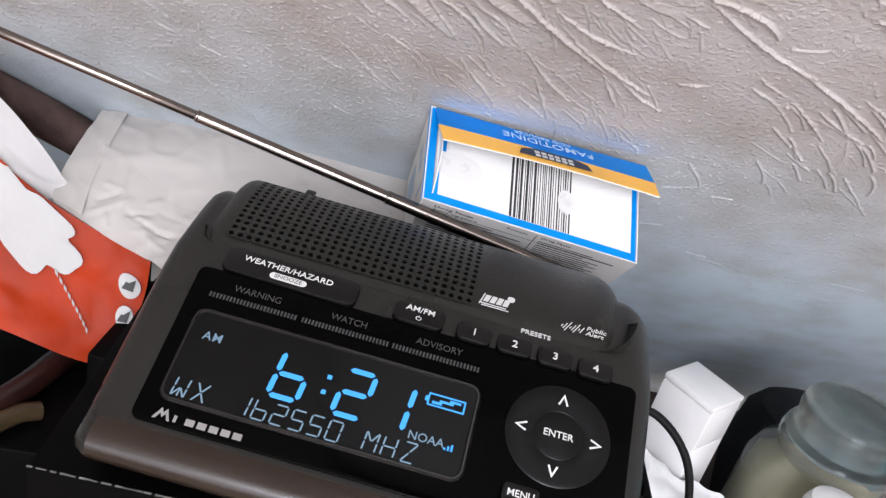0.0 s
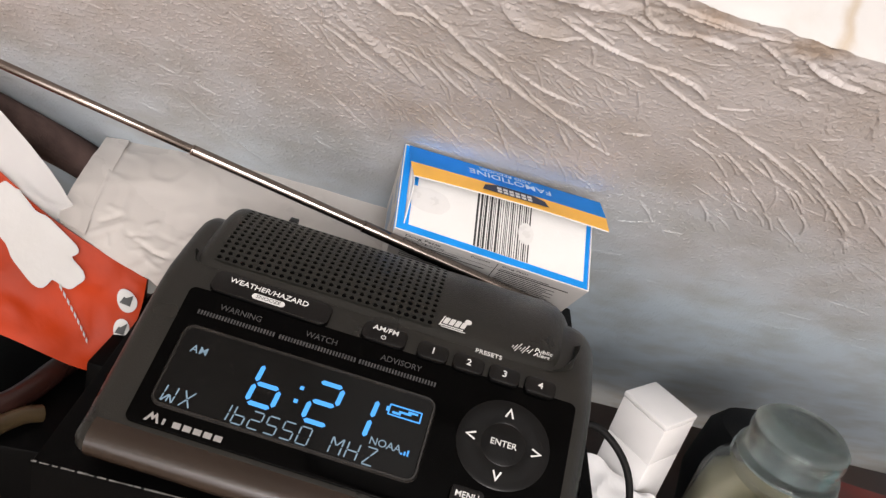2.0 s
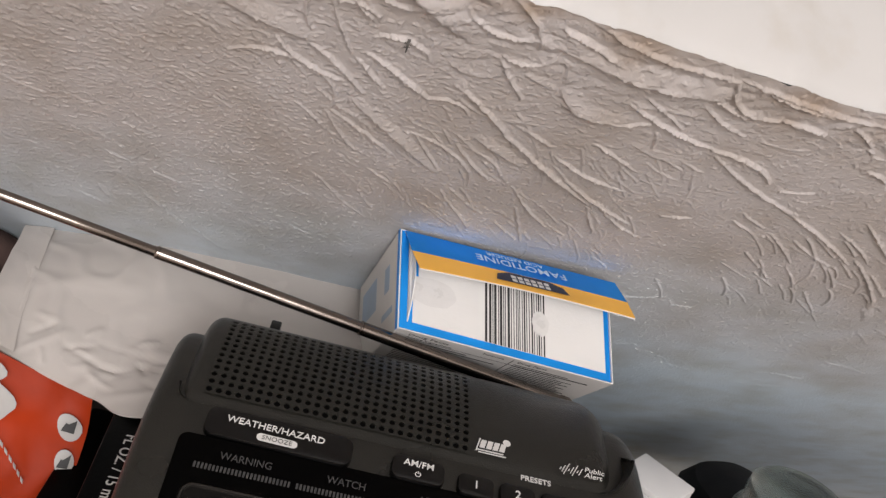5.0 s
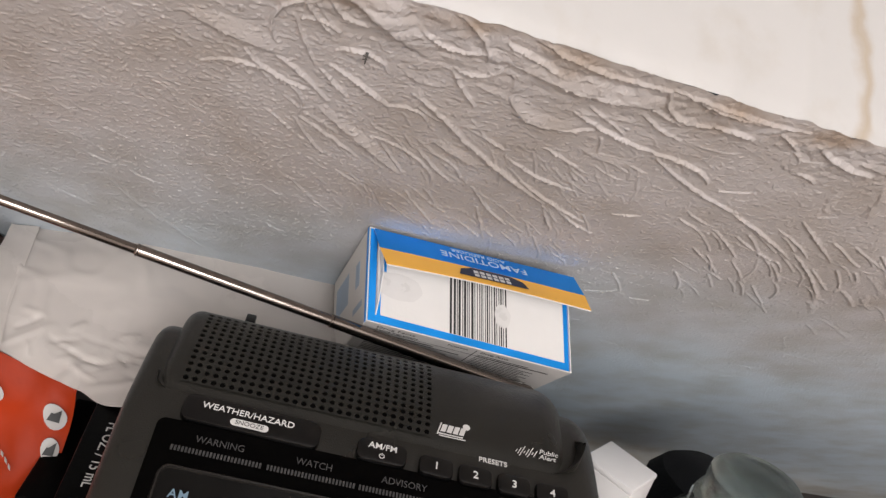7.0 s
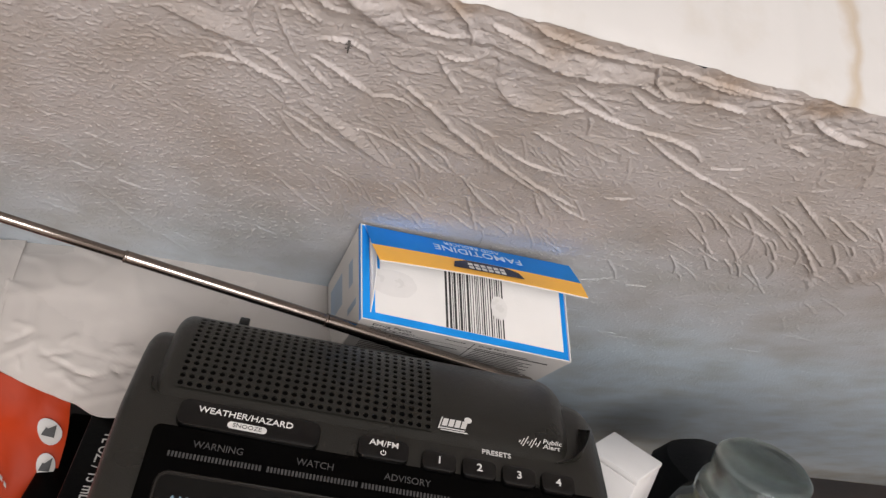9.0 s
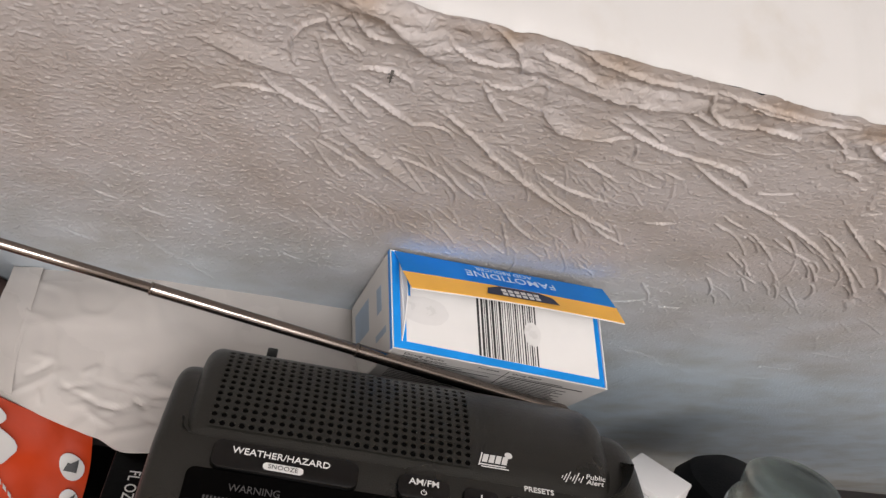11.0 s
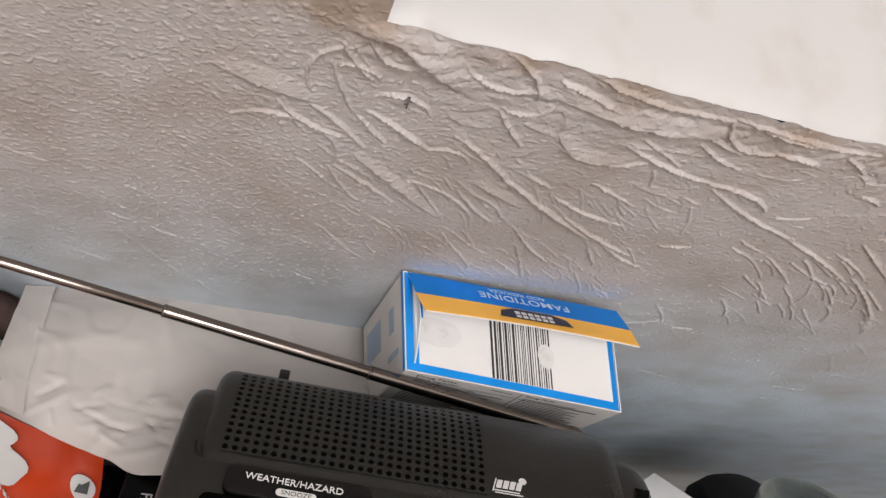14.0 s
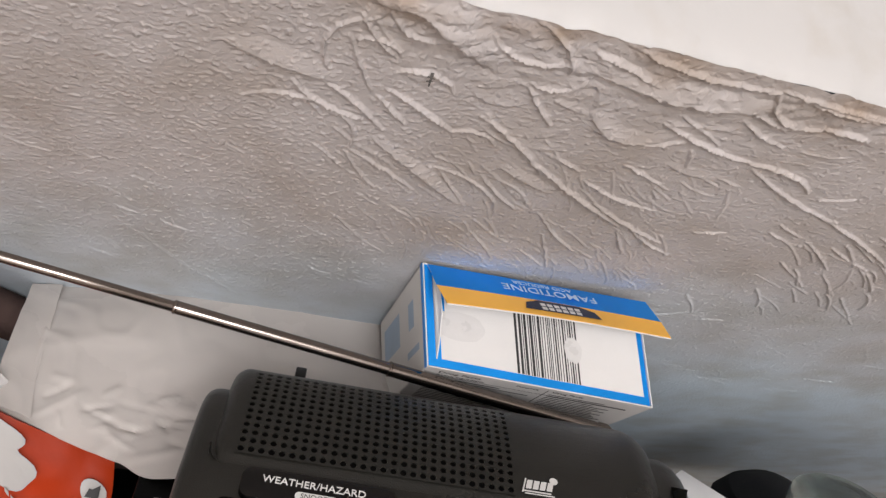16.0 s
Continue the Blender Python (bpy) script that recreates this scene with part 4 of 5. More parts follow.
# maker's mark and badges as plain shapes
bm = bmesh.new()
bm.faces.new([bm.verts.new((x, y, 0.00118)) for x, y in ((-0.1305, -0.0325), (-0.1283, -0.0284), (-0.1274, -0.0300), (-0.1264, -0.0284), (-0.1246, -0.0325), (-0.1256, -0.0325), (-0.1265, -0.0304), (-0.1274, -0.0318), (-0.1283, -0.0304), (-0.1294, -0.0325))])
part("maker_peak", bm, MAT["ink_mid"], panel, smooth=0)
for i in range(6):
    x = -0.1236 + 0.0040 * i
    bars("maker_bar", [(x, x + (0.0010 if i == 0 else 0.0030), -0.0323, -0.0300)], Matrix.Translation((0, 0, 0.00115)), MAT["ink_mid"], panel)
TOPM = pose(0, 0.0443, 0.0954, 11, 0, 0)
LEAN = Matrix(((1, 0.25, 0, 0), (0, 1, 0, 0), (0, 0, 1, 0), (0, 0, 0, 1)))
badge_marks = [(-0.0352, -0.0252, -0.0036, -0.0031), (-0.0344, -0.0238, -0.0046, -0.0042), (-0.0356, -0.0351, -0.0040, 0.0022)]
for k in range(4):
    x = -0.0346 + 0.0025 * k
    badge_marks.append((x, x + 0.0020, -0.0022, 0.0016))
bars("service_badge", badge_marks, TOPM @ LEAN, MAT["ink"], radio)
part("badge_dish", rounded(-0.0246, 0.0026, 0.0030, 0.0030, 0.00149, 0, 0.00015), MAT["ink"], radio).matrix_local = TOPM
bars("alert_badge", [(-0.0040 + 0.0011 * i, -0.0036 + 0.0011 * i, -0.0030 - 0.0009 * (i % 3), -0.0018 + 0.0012 * (i % 3)) for i in range(8)], TOPM @ Matrix.Translation((0.001, -0.0008, 0)) @ LEAN @ LEAN, MAT["ink"], radio)
lettering("alert_word", "Public", 0.0033, TOPM @ LEAN @ Matrix.Translation((0.0098, -0.0014, 0.0001)), MAT["ink"], radio, depth=0.00005)
lettering("alert_word", "Alert", 0.0033, TOPM @ LEAN @ Matrix.Translation((0.0098, -0.0040, 0.0001)), MAT["ink"], radio, depth=0.00005)


# telescopic antenna, part of the radio
base, tip = Vector((0.0641, 0.0825, 0.0785)), Vector((-0.1106, 0.0807, 0.1130))
axis_dir = (tip - base).normalized()
inv = pose(*RADIO_AT, 0, 0, YAW).inverted()


def ant(a, b, r0, r1, name="antenna_section"):
    pts = [inv @ (base + axis_dir * d) for d in (a, a + 0.0006, b - 0.0006, b)]
    return part(name, tube(pts, 0, 16, taper=[r0 * 0.8, r0, r1, r1 * 0.8]), MAT["chrome"], radio, "chrome telescopic antenna section")


ant(-0.004, 0.094, 0.0030, 0.0030)
ant(0.093, 0.181, 0.0026, 0.0026)
ant(0.180, 0.300, 0.0021, 0.0021)
ant(0.299, 0.400, 0.0017, 0.0017)
for d, r in ((0.094, 0.0032), (0.181, 0.0028), (0.300, 0.0023)):
    ant(d - 0.0008, d + 0.0008, r, r, "antenna_collar")
part("antenna_hinge", tube([inv @ (base + axis_dir * d) for d in (-0.012, -0.009, -0.005, -0.003)], 0, 12, taper=[0.0018, 0.0034, 0.0034, 0.0022]), MAT["chrome"], radio, "chrome antenna hinge")
clip_at = inv @ Vector((-0.062, 0.0905, 0.0850))
part("antenna_clip", block(clip_at.x - 0.0022, clip_at.x + 0.0022, clip_at.y - 0.006, clip_at.y + 0.002, clip_at.z - 0.008, clip_at.z + 0.0015, 0.0006), MAT["button"], radio, "small black antenna clip")
part("side_knob", tube([(0.020, 0.072, 0.084), (0.0290, 0.072, 0.084)], 0.0045, 16), MAT["button"], radio, "black knob at the side")

# power cable
cable_pts = curve_points([(0.080, 0.020, 0.056), (0.100, 0.022, 0.056), (0.119, 0.014, 0.038), (0.126, 0.002, 0.000), (0.122, -0.02, -0.05), (0.125, -0.05, -0.10), (0.14, -0.08, TABLE_Z + 0.003), (0.20, -0.10, TABLE_Z + 0.003)], 8)
tagged(part("power_cable", tube(cable_pts, 0.0018, 10), MAT["cable"]), "thin black power cable hanging from the radio", "cable")

# ================= the medicine carton =================
# its own axes: x along its width, y into its depth, z up its height; the open end is at z = 0
BW, BD, BH = 0.1000, 0.0440, 0.094
BX = pose(-0.0135, 0.0795, 0.1012, 45, 0, 0) @ pose(0, 0, 0, 0, 0, -4.0) @ pose(0, 0, -BH)
box = thing("medicine_box", BX, "open blue and white medicine carton with an orange flap", "box")
T = 0.0006


def board(name, x0, x1, y0, y1, z0, z1, mat=None, label=""):
    return part(name, block(x0, x1, y0, y1, z0, z1, 0.0002, 1), mat or MAT["box_white"], box, label)


front = board("front_wall", 0, BW, 0, T, 0, BH, label="white printed front with drug facts")
back = board("back_wall", 0, BW, BD - T, BD, 0, BH)
side = board("side_wall", 0, T, T, BD - T, 0, BH)
board("side_wall", BW - T, BW, T, BD - T, 0, BH)
board("bottom", T, BW - T, T, BD - T, 0, T)
lid = board("end_panel", T + 0.0012, BW - T, T, BD - T, BH - 0.0022, BH - 0.0016, label="white end panel with a barcode")

ON_END = Matrix.Translation((0, 0, BH - 0.00155))
bars("blue_border", [(0.0030, BW - T, T, 0.0044), (BW - 0.0028, BW - T, 0.0044, BD - T)], ON_END, MAT["box_blue"], lid)
bars("blue_border", [(0.0032, 0.0067, 0.0044, 0.0170), (0.0052, 0.0090, 0.0250, 0.0390)], ON_END, MAT["box_blue"], lid)
bars("blue_fold", [(0.0007, 0.0040, 0.0, BD - 0.0006)], Matrix.Translation((0, 0, BH - 0.0004)), MAT["box_blue"], box)
bars("side_stripe", [(0.0, BD, BH - 0.0042, BH - 0.0006)], Matrix(((0, 0, -1, -0.00005), (1, 0, 0, 0), (0, 1, 0, 0), (0, 0, 0, 1))), MAT["box_blue"], side)


def barcode():
    rng = random.Random(11)
    x, out = 0.0398, []
    while x < 0.0685:
        w = rng.choice((0.0004, 0.0004, 0.0007, 0.0011))
        out.append((x, x + w, 0.0046, 0.0415))
        x += w + rng.choice((0.0004, 0.0005, 0.0008))
    return out


tagged(bars("barcode", barcode(), ON_END, MAT["black_ink"], lid, depth=0.00005), kind="stuff")


def glue_spot(cx, cy, a, b, seed):
    bm = bmesh.new()
    vs = []
    for k in range(28):
        t = 2 * math.pi * k / 28
        w = 1 + 0.12 * noise.noise((math.cos(t) * 2, math.sin(t) * 2, seed))
        vs.append(bm.verts.new((cx + a * w * math.cos(t), cy + b * w * math.sin(t), BH - 0.00140)))
    bm.faces.new(vs)
    return part("glue_spot", bm, MAT["glue"], lid, "dried glue spot", smooth=0)


MAT["glue"] = material("dried_glue", (0.57, 0.56, 0.545), 0.3, vary=0.02, scale=200)
glue_spot(0.0150, 0.0195, 0.0115, 0.0062, 1)
glue_spot(0.0660, 0.0188, 0.0040, 0.0056, 2)
# torn dust flap that stands along the short side
bm = bmesh.new()
v = [bm.verts.new(p) for p in ((0.0042, 0.004, BH - 0.001), (0.0042, BD - 0.002, BH - 0.001), (0.0062, BD - 0.003, BH + 0.0010), (0.0062, 0.022, BH + 0.0040), (0.0050, 0.010, BH + 0.0012))]
bm.faces.new(v)
r = bmesh.ops.extrude_face_region(bm, geom=bm.faces[:])
bmesh.ops.translate(bm, vec=(0.0005, 0, 0), verts=[q for q in r["geom"] if isinstance(q, bmesh.types.BMVert)])
part("dust_flap", bm, MAT["box_white"], box, smooth=0)
# the raised closing flap: x along it, y out from its hinge
FL = 0.0325
BLUE_SHARE = 0.56


def flap_place(x, y, z):
    """Where a place of the flat flap lies on the opened one, which sags more at one end than at the other."""
    u, v = x / BW, y / FL
    hinge = Vector((0.0015, BD - 0.0004, BH)).lerp(Vector((0.1035, BD + 0.0030, BH)), u)
    edge = Vector((0.0032, 0.0218, 0.1115)).lerp(Vector((0.1040, 0.0255, 0.1130)), u)
    return hinge.lerp(edge, v) - Vector((0, 0.64, 0.77)) * z




def flap_piece(name, y0, y1, mat, z0=0.0, z1=0.0005, parent=None, n=12):
    bm = bmesh.new()
    top, bot = [], []
    for k in range(n + 1):
        for j, y in enumerate((y0, y1)):
            x = 0.0005 + (BW - 0.001) * k / n
            if y1 > 0.02 and j and k in (0, n):
                x += 0.0012 if k == 0 else -0.0012
            bow = 0.0012 * math.sin(math.pi * k / n) * (y / FL)
            top.append(bm.verts.new((x, y, z0 - bow)))
            bot.append(bm.verts.new((x, y, z1 - bow)))
    for k in range(n):
        a, b, c, d = 2 * k, 2 * k + 1, 2 * k + 3, 2 * k + 2
        bm.faces.new((top[a], top[b], top[c], top[d]))
        bm.faces.new((bot[d], bot[c], bot[b], bot[a]))
    for s in (0, 1):
        for k in range(n):
            bm.faces.new((top[2 * k + s], top[2 * k + 2 + s], bot[2 * k + 2 + s], bot[2 * k + s]))
    for k in (0, n):
        bm.faces.new((top[2 * k], top[2 * k + 1], bot[2 * k + 1], bot[2 * k]))
    ob = part(name, bm, mat, parent or box, smooth=0)
    return ob


flap = flap_piece("closing_flap", 0, FL, MAT["box_white"], 0.0, 0.0005)
blue = flap_piece("blue_band", 0.0002, FL * BLUE_SHARE, MAT["box_blue"], -0.0002, 0.0000, flap)
yellow = flap_piece("orange_band", FL * BLUE_SHARE, FL - 0.0003, MAT["box_yellow"], -0.0002, 0.0000, flap)


def flap_mark(x, y):
    return Matrix.Translation((x, y, -0.0016)) @ Matrix.Rotation(math.pi, 4, "Y")


bm = bmesh.new()
pts = [(-0.0165, -0.0040), (0.0165, -0.0040), (0.0150, 0.0015), (0.0090, 0.0045), (-0.0090, 0.0045), (-0.0150, 0.0015)]
bm.faces.new([bm.verts.new((0.0520 + a, FL * 0.755 - b, -0.00165)) for a, b in pts])
badge = part("maker_badge", bm, MAT["box_navy"], flap, "dark maker's badge", smooth=0)
bars("maker_mark", [(0.0430 + 0.0030 * i, 0.0452 + 0.0030 * i, FL * 0.755 - dy, FL * 0.755 - dy + 0.0022) for i in range(6) for dy in (0.0022, -0.0008)], Matrix.Translation((0, 0, -0.00172)), MAT["ink"], badge, depth=-0.00004)
lettering("product_mark", "FAMOTIDINE", 0.0072, flap_mark(0.051, FL * 0.34), MAT["ink_pale"], flap, depth=0.00004)
lettering("product_line", "ACID REDUCER", 0.0038, flap_mark(0.049, FL * 0.18), MAT["ink_pale"], flap, depth=0.00004)
# printing on the front and side


def front_mark(x, z):
    return Matrix.Translation((x, -0.00004, z)) @ Matrix.Rotation(radians(90), 4, "X")


lettering("facts_mark", "Drug Facts", 0.0042, front_mark(0.006, BH - 0.0050), MAT["black_ink"], front, align="LEFT", depth=0.00003)
lettering("facts_mark", "Drug Facts", 0.0032, front_mark(0.056, BH - 0.0048), MAT["black_ink"], front, align="LEFT", depth=0.00003)
lettering("facts_line", "Active ingredient", 0.0030, front_mark(0.006, BH - 0.0092), MAT["black_ink"], front, align="LEFT", depth=0.00003)
lettering("facts_line", "Purpose", 0.0030, front_mark(0.040, BH - 0.0050), MAT["black_ink"], front, align="LEFT", depth=0.00003)
rng = random.Random(8)
bars("facts_text", [(0.006, 0.006 + rng.uniform(0.025, 0.044), BH - 0.0150 - 0.0030 * i, BH - 0.0140 - 0.0030 * i) for i in range(22)] + [(0.056, 0.056 + rng.uniform(0.022, 0.037), BH - 0.0100 - 0.0028 * i, BH - 0.0091 - 0.0028 * i) for i in range(25)] + [(0.0535, 0.0539, 0.01, BH - 0.003), (0.005, 0.0925, BH - 0.0116, BH - 0.0113)], Matrix(((1, 0, 0, 0), (0, 0, -1, 0), (0, 1, 0, 0), (0, 0, 0, 1))), MAT["black_ink"], front, depth=0.00006)
bars("side_print", [(0.010, 0.013, BH - 0.034, BH - 0.012), (0.020, 0.036, 0.010, 0.045), (0.022, 0.034, BH - 0.030, BH - 0.020)], Matrix(((0, 0, -1, -0.00002), (1, 0, 0, 0), (0, 1, 0, 0), (0, 0, 0, 1))), MAT["side_blue"], side, depth=0.00006)

# the opened carton is racked a little out of square
for piece in [flap, *flap.children_recursive]:
    for v in piece.data.vertices:
        v.co = flap_place(*v.co)
RACK = Matrix(((1, -0.175, 0, 0), (0, 1, 0, 0), (0, 0, 1, 0), (0, 0, 0, 1)))
for child in box.children_recursive:
    local = child.matrix_basis
    up_to = child.parent
    while up_to and up_to != box:
        local = up_to.matrix_basis @ local
        up_to = up_to.parent
    child.data.transform(local.inverted() @ RACK @ local)

# ================= plastic bag, packet and black box beside the radio =================
def soft_sheet(name, rows, mat, n=10, thick=0.003, ripple=0.002, seed=0, parent=None, label="", folds=()):
    """A thin crumpled skin stretched over rows of control places, with a little thickness."""
    lines = [curve_points(r, n) for r in rows]
    cols = len(lines[0])
    grid = []
    for c in range(cols):
        grid.append(curve_points([l[c] for l in lines], n))
    nr = len(grid[0])
    V = np.array([[list(p) for p in g] for g in grid])
    du = np.gradient(V, axis=0)
    dv = np.gradient(V, axis=1)
    N = np.cross(du, dv)
    N /= np.linalg.norm(N, axis=2, keepdims=True) + 1e-12
    if N[..., 2].mean() < 0:
        N = -N
    R = np.empty(V.shape[:2])
    for i in range(V.shape[0]):
        for j in range(V.shape[1]):
            p = Vector(V[i, j])
            fold = 1 - abs(noise.noise(p * 38 + Vector((seed, 0, 0)))) * 2
            R[i, j] = ripple * (noise.noise(p * 22 + Vector((0, seed, 0))) + 0.7 * max(0, fold - 0.55) * 2 + 0.25 * noise.noise(p * 90))
            for (ax, ay), (bx, by), high, wide in folds:
                dx, dy = bx - ax, by - ay
                t = max(0.0, min(1.0, ((p.x - ax) * dx + (p.y - ay) * dy) / (dx * dx + dy * dy)))
                d = math.hypot(p.x - ax - t * dx, p.y - ay - t * dy)
                R[i, j] += high * math.exp(-(d / wide) ** 2) * (1 - abs(2 * t - 1) ** 3)
    top = V + N * R[..., None]
    low = top - N * thick
    nx, ny = V.shape[:2]
    verts = np.concatenate([top.reshape(-1, 3), low.reshape(-1, 3)]).tolist()
    faces, off = [], nx * ny
    for i in range(nx - 1):
        for j in range(ny - 1):
            a = i * ny + j
            faces.append((a, a + ny, a + ny + 1, a + 1))
            faces.append((off + a + 1, off + a + ny + 1, off + a + ny, off + a))
    rim = [(i, 0) for i in range(nx)] + [(nx - 1, j) for j in range(1, ny)] + [(i, ny - 1) for i in range(nx - 2, -1, -1)] + [(0, j) for j in range(ny - 2, 0, -1)]
    for (i, j), (k, l) in zip(rim, rim[1:] + rim[:1]):
        a, b = i * ny + j, k * ny + l
        faces.append((a, b, off + b, off + a))
    mesh = bpy.data.meshes.new(name)
    mesh.from_pydata(verts, [], faces)
    bm = bmesh.new()
    bm.from_mesh(mesh)
    bpy.data.meshes.remove(mesh)
    return part(name, bm, mat, parent, label, smooth=60)


fold_rng = random.Random(12)
bag_folds = []
for k in range(26):
    x, y, a, l = fold_rng.uniform(-0.172, -0.105), fold_rng.gauss(0.112, 0.006), fold_rng.gauss(-0.15, 0.45), fold_rng.uniform(0.008, 0.030)
    bag_folds.append(((x, y), (x + l * math.cos(a), y + l * math.sin(a)), fold_rng.uniform(0.0004, 0.0014) * fold_rng.choice((1, 1, -1)), fold_rng.uniform(0.0008, 0.0018)))
bag_folds += [((-0.176, 0.185), (-0.172, 0.115), 0.0010, 0.0012), ((-0.178, 0.140), (-0.120, 0.150), 0.0008, 0.004)]
bag = thing("plastic_bag", pose(0, 0, 0), "crumpled milky white plastic bag lying against the slope", "plastic bag")
soft_sheet("film", [
    [(-0.189, 0.188, 0.058), (-0.145, 0.185, 0.064), (-0.100, 0.184, 0.066), (-0.050, 0.186, 0.064), (0.000, 0.190, 0.060)],
    [(-0.187, 0.150, 0.054), (-0.150, 0.152, 0.059), (-0.110, 0.154, 0.058), (-0.060, 0.160, 0.056), (-0.004, 0.166, 0.050)],
    [(-0.186, 0.124, 0.046), (-0.158, 0.122, 0.046), (-0.124, 0.118, 0.044), (-0.092, 0.108, 0.046), (-0.012, 0.130, 0.050)],
    [(-0.183, 0.108, 0.042), (-0.158, 0.102, 0.034), (-0.131, 0.091, 0.032), (-0.106, 0.076, 0.0385), (-0.030, 0.100, 0.042)],
], MAT["bag"], n=26, thick=0.0008, ripple=0.0011, seed=4, folds=bag_folds, parent=bag)
soft_sheet("side_seam", [
    [(-0.1892, 0.1850, 0.0597), (-0.1820, 0.1840, 0.0612), (-0.1750, 0.1835, 0.0620)],
    [(-0.1876, 0.1500, 0.0549), (-0.1800, 0.1505, 0.0558), (-0.1725, 0.1510, 0.0566)],
    [(-0.1868, 0.1240, 0.0468), (-0.1790, 0.1238, 0.0470), (-0.1710, 0.1235, 0.0468)],
    [(-0.1838, 0.1075, 0.0438), (-0.1760, 0.1062, 0.0420), (-0.1680, 0.1045, 0.0400)],
], MAT["bag"], n=12, thick=0.0003, ripple=0.0008, seed=14, parent=bag, label="welded double edge of the plastic bag")

packet = thing("snack_packet", pose(0, 0, 0), "shiny orange foil packet with a pale flower print", "packet")
PACK = [
    [(-0.262, 0.112, 0.086), (-0.225, 0.104, 0.071), (-0.182, 0.102, 0.045), (-0.133, 0.103, 0.023)],
    [(-0.255, 0.098, 0.060), (-0.217, 0.094, 0.048), (-0.176, 0.094, 0.028), (-0.132, 0.095, 0.010)],
    [(-0.245, 0.080, 0.025), (-0.207, 0.082, 0.018), (-0.168, 0.083, 0.004), (-0.134, 0.086, -0.006)],
    [(-0.235, 0.064, -0.004), (-0.197, 0.067, -0.006), (-0.158, 0.070, -0.018), (-0.138, 0.076, -0.024)],
]
soft_sheet("foil", PACK, MAT["orange"], n=10, thick=0.006, ripple=0.0022, seed=9, parent=packet)
soft_sheet("crimped_seam", [
    [(-0.262, 0.128, 0.110), (-0.228, 0.124, 0.092), (-0.196, 0.122, 0.064), (-0.182, 0.121, 0.046)],
    [(-0.262, 0.118, 0.094), (-0.228, 0.112, 0.078), (-0.198, 0.110, 0.054), (-0.186, 0.110, 0.040)],
    [(-0.262, 0.112, 0.084), (-0.228, 0.106, 0.068), (-0.198, 0.104, 0.047), (-0.186, 0.103, 0.036)],
], MAT["film"], n=14, thick=0.0010, ripple=0.0026, seed=31, parent=packet, label="clear crimped end seam")


def pack_spot(a, b, lift=0.003):
    """A place on the packet: a from 0 to 1 along it, b from 0 to 1 down it."""
    def along(row, t):
        k = min(int(t * 3), 2)
        return Vector(row[k]).lerp(Vector(row[k + 1]), t * 3 - k)
    k = min(int(b * 3), 2)
    p = along(PACK[k], a).lerp(along(PACK[k + 1], a), b * 3 - k)
    return p + Vector((0.1, -0.55, 0.75)).normalized() * lift


def pack_print(name, outline, mat, lift, label=""):
    bm = bmesh.new()
    c = bm.verts.new(pack_spot(sum(a for a, b in outline) / len(outline), sum(b for a, b in outline) / len(outline), lift + 0.0004))
    ring = [bm.verts.new(pack_spot(a, b, lift)) for a, b in outline]
    for k in range(len(ring)):
        bm.faces.new((c, ring[k], ring[(k + 1) % len(ring)]))
    return part(name, bm, mat, packet, label, smooth=60)


flower = []
for k in range(60):
    t = 2 * math.pi * k / 60
    r = 0.78 + 0.26 * abs(math.sin(2.5 * t + 0.4)) + 0.04 * math.sin(9 * t)
    flower.append((0.56 + 0.21 * r * math.cos(t), 0.30 + 0.29 * r * math.sin(t)))
pack_print("flower_print", flower, MAT["cream"], 0.0028, "pale cream flower print")
for a, b, r in ((0.945, 0.36, 0.055), (0.955, 0.62, 0.050)):
    pack_print("round_mark", [(a + r * 0.75 * math.cos(k * math.pi / 9), b + r * 1.9 * math.sin(k * math.pi / 9)) for k in range(18)], MAT["cream"], 0.0034, "small round care mark")
    for lean, thick in ((0.10, 0.016), (0.02, 0.012), (-0.06, 0.010)):
        pack_print("leaf_stroke", [(a - 0.026, b + 0.055), (a - 0.004 - thick, b + lean * 0.2), (a + 0.020, b - 0.03 - lean * 0.4), (a + 0.002 + thick, b + 0.012 + lean * 0.3)], MAT["black_ink"], 0.0044)
for k in range(9):
    a, b = 0.66 + 0.016 * k, 0.50 + 0.035 * k
    pack_print("print_mark", [(a, b), (a + 0.011, b + 0.02), (a + 0.009, b + 0.05), (a - 0.002, b + 0.03)], MAT["cream"], 0.0034)
pack_print("red_line", [(0.0, -0.03), (0.30, -0.02), (0.52, 0.01), (0.50, 0.03), (0.30, 0.045), (0.0, 0.04)], MAT["orange"], 0.004)


def through_table(name, z0, z1, x0, x1, y0, y1, mat, label, cat, rz=0.0, bevel=0.002):
    cx, cy = (x0 + x1) / 2, (y0 + y1) / 2
    ob = part(name, block(x0 - cx, x1 - cx, y0 - cy, y1 - cy, 0, z1 - z0, bevel), mat)
    ob.matrix_world = pose(cx, cy, z0, 0, 0, rz)
    return tagged(ob, label, cat)


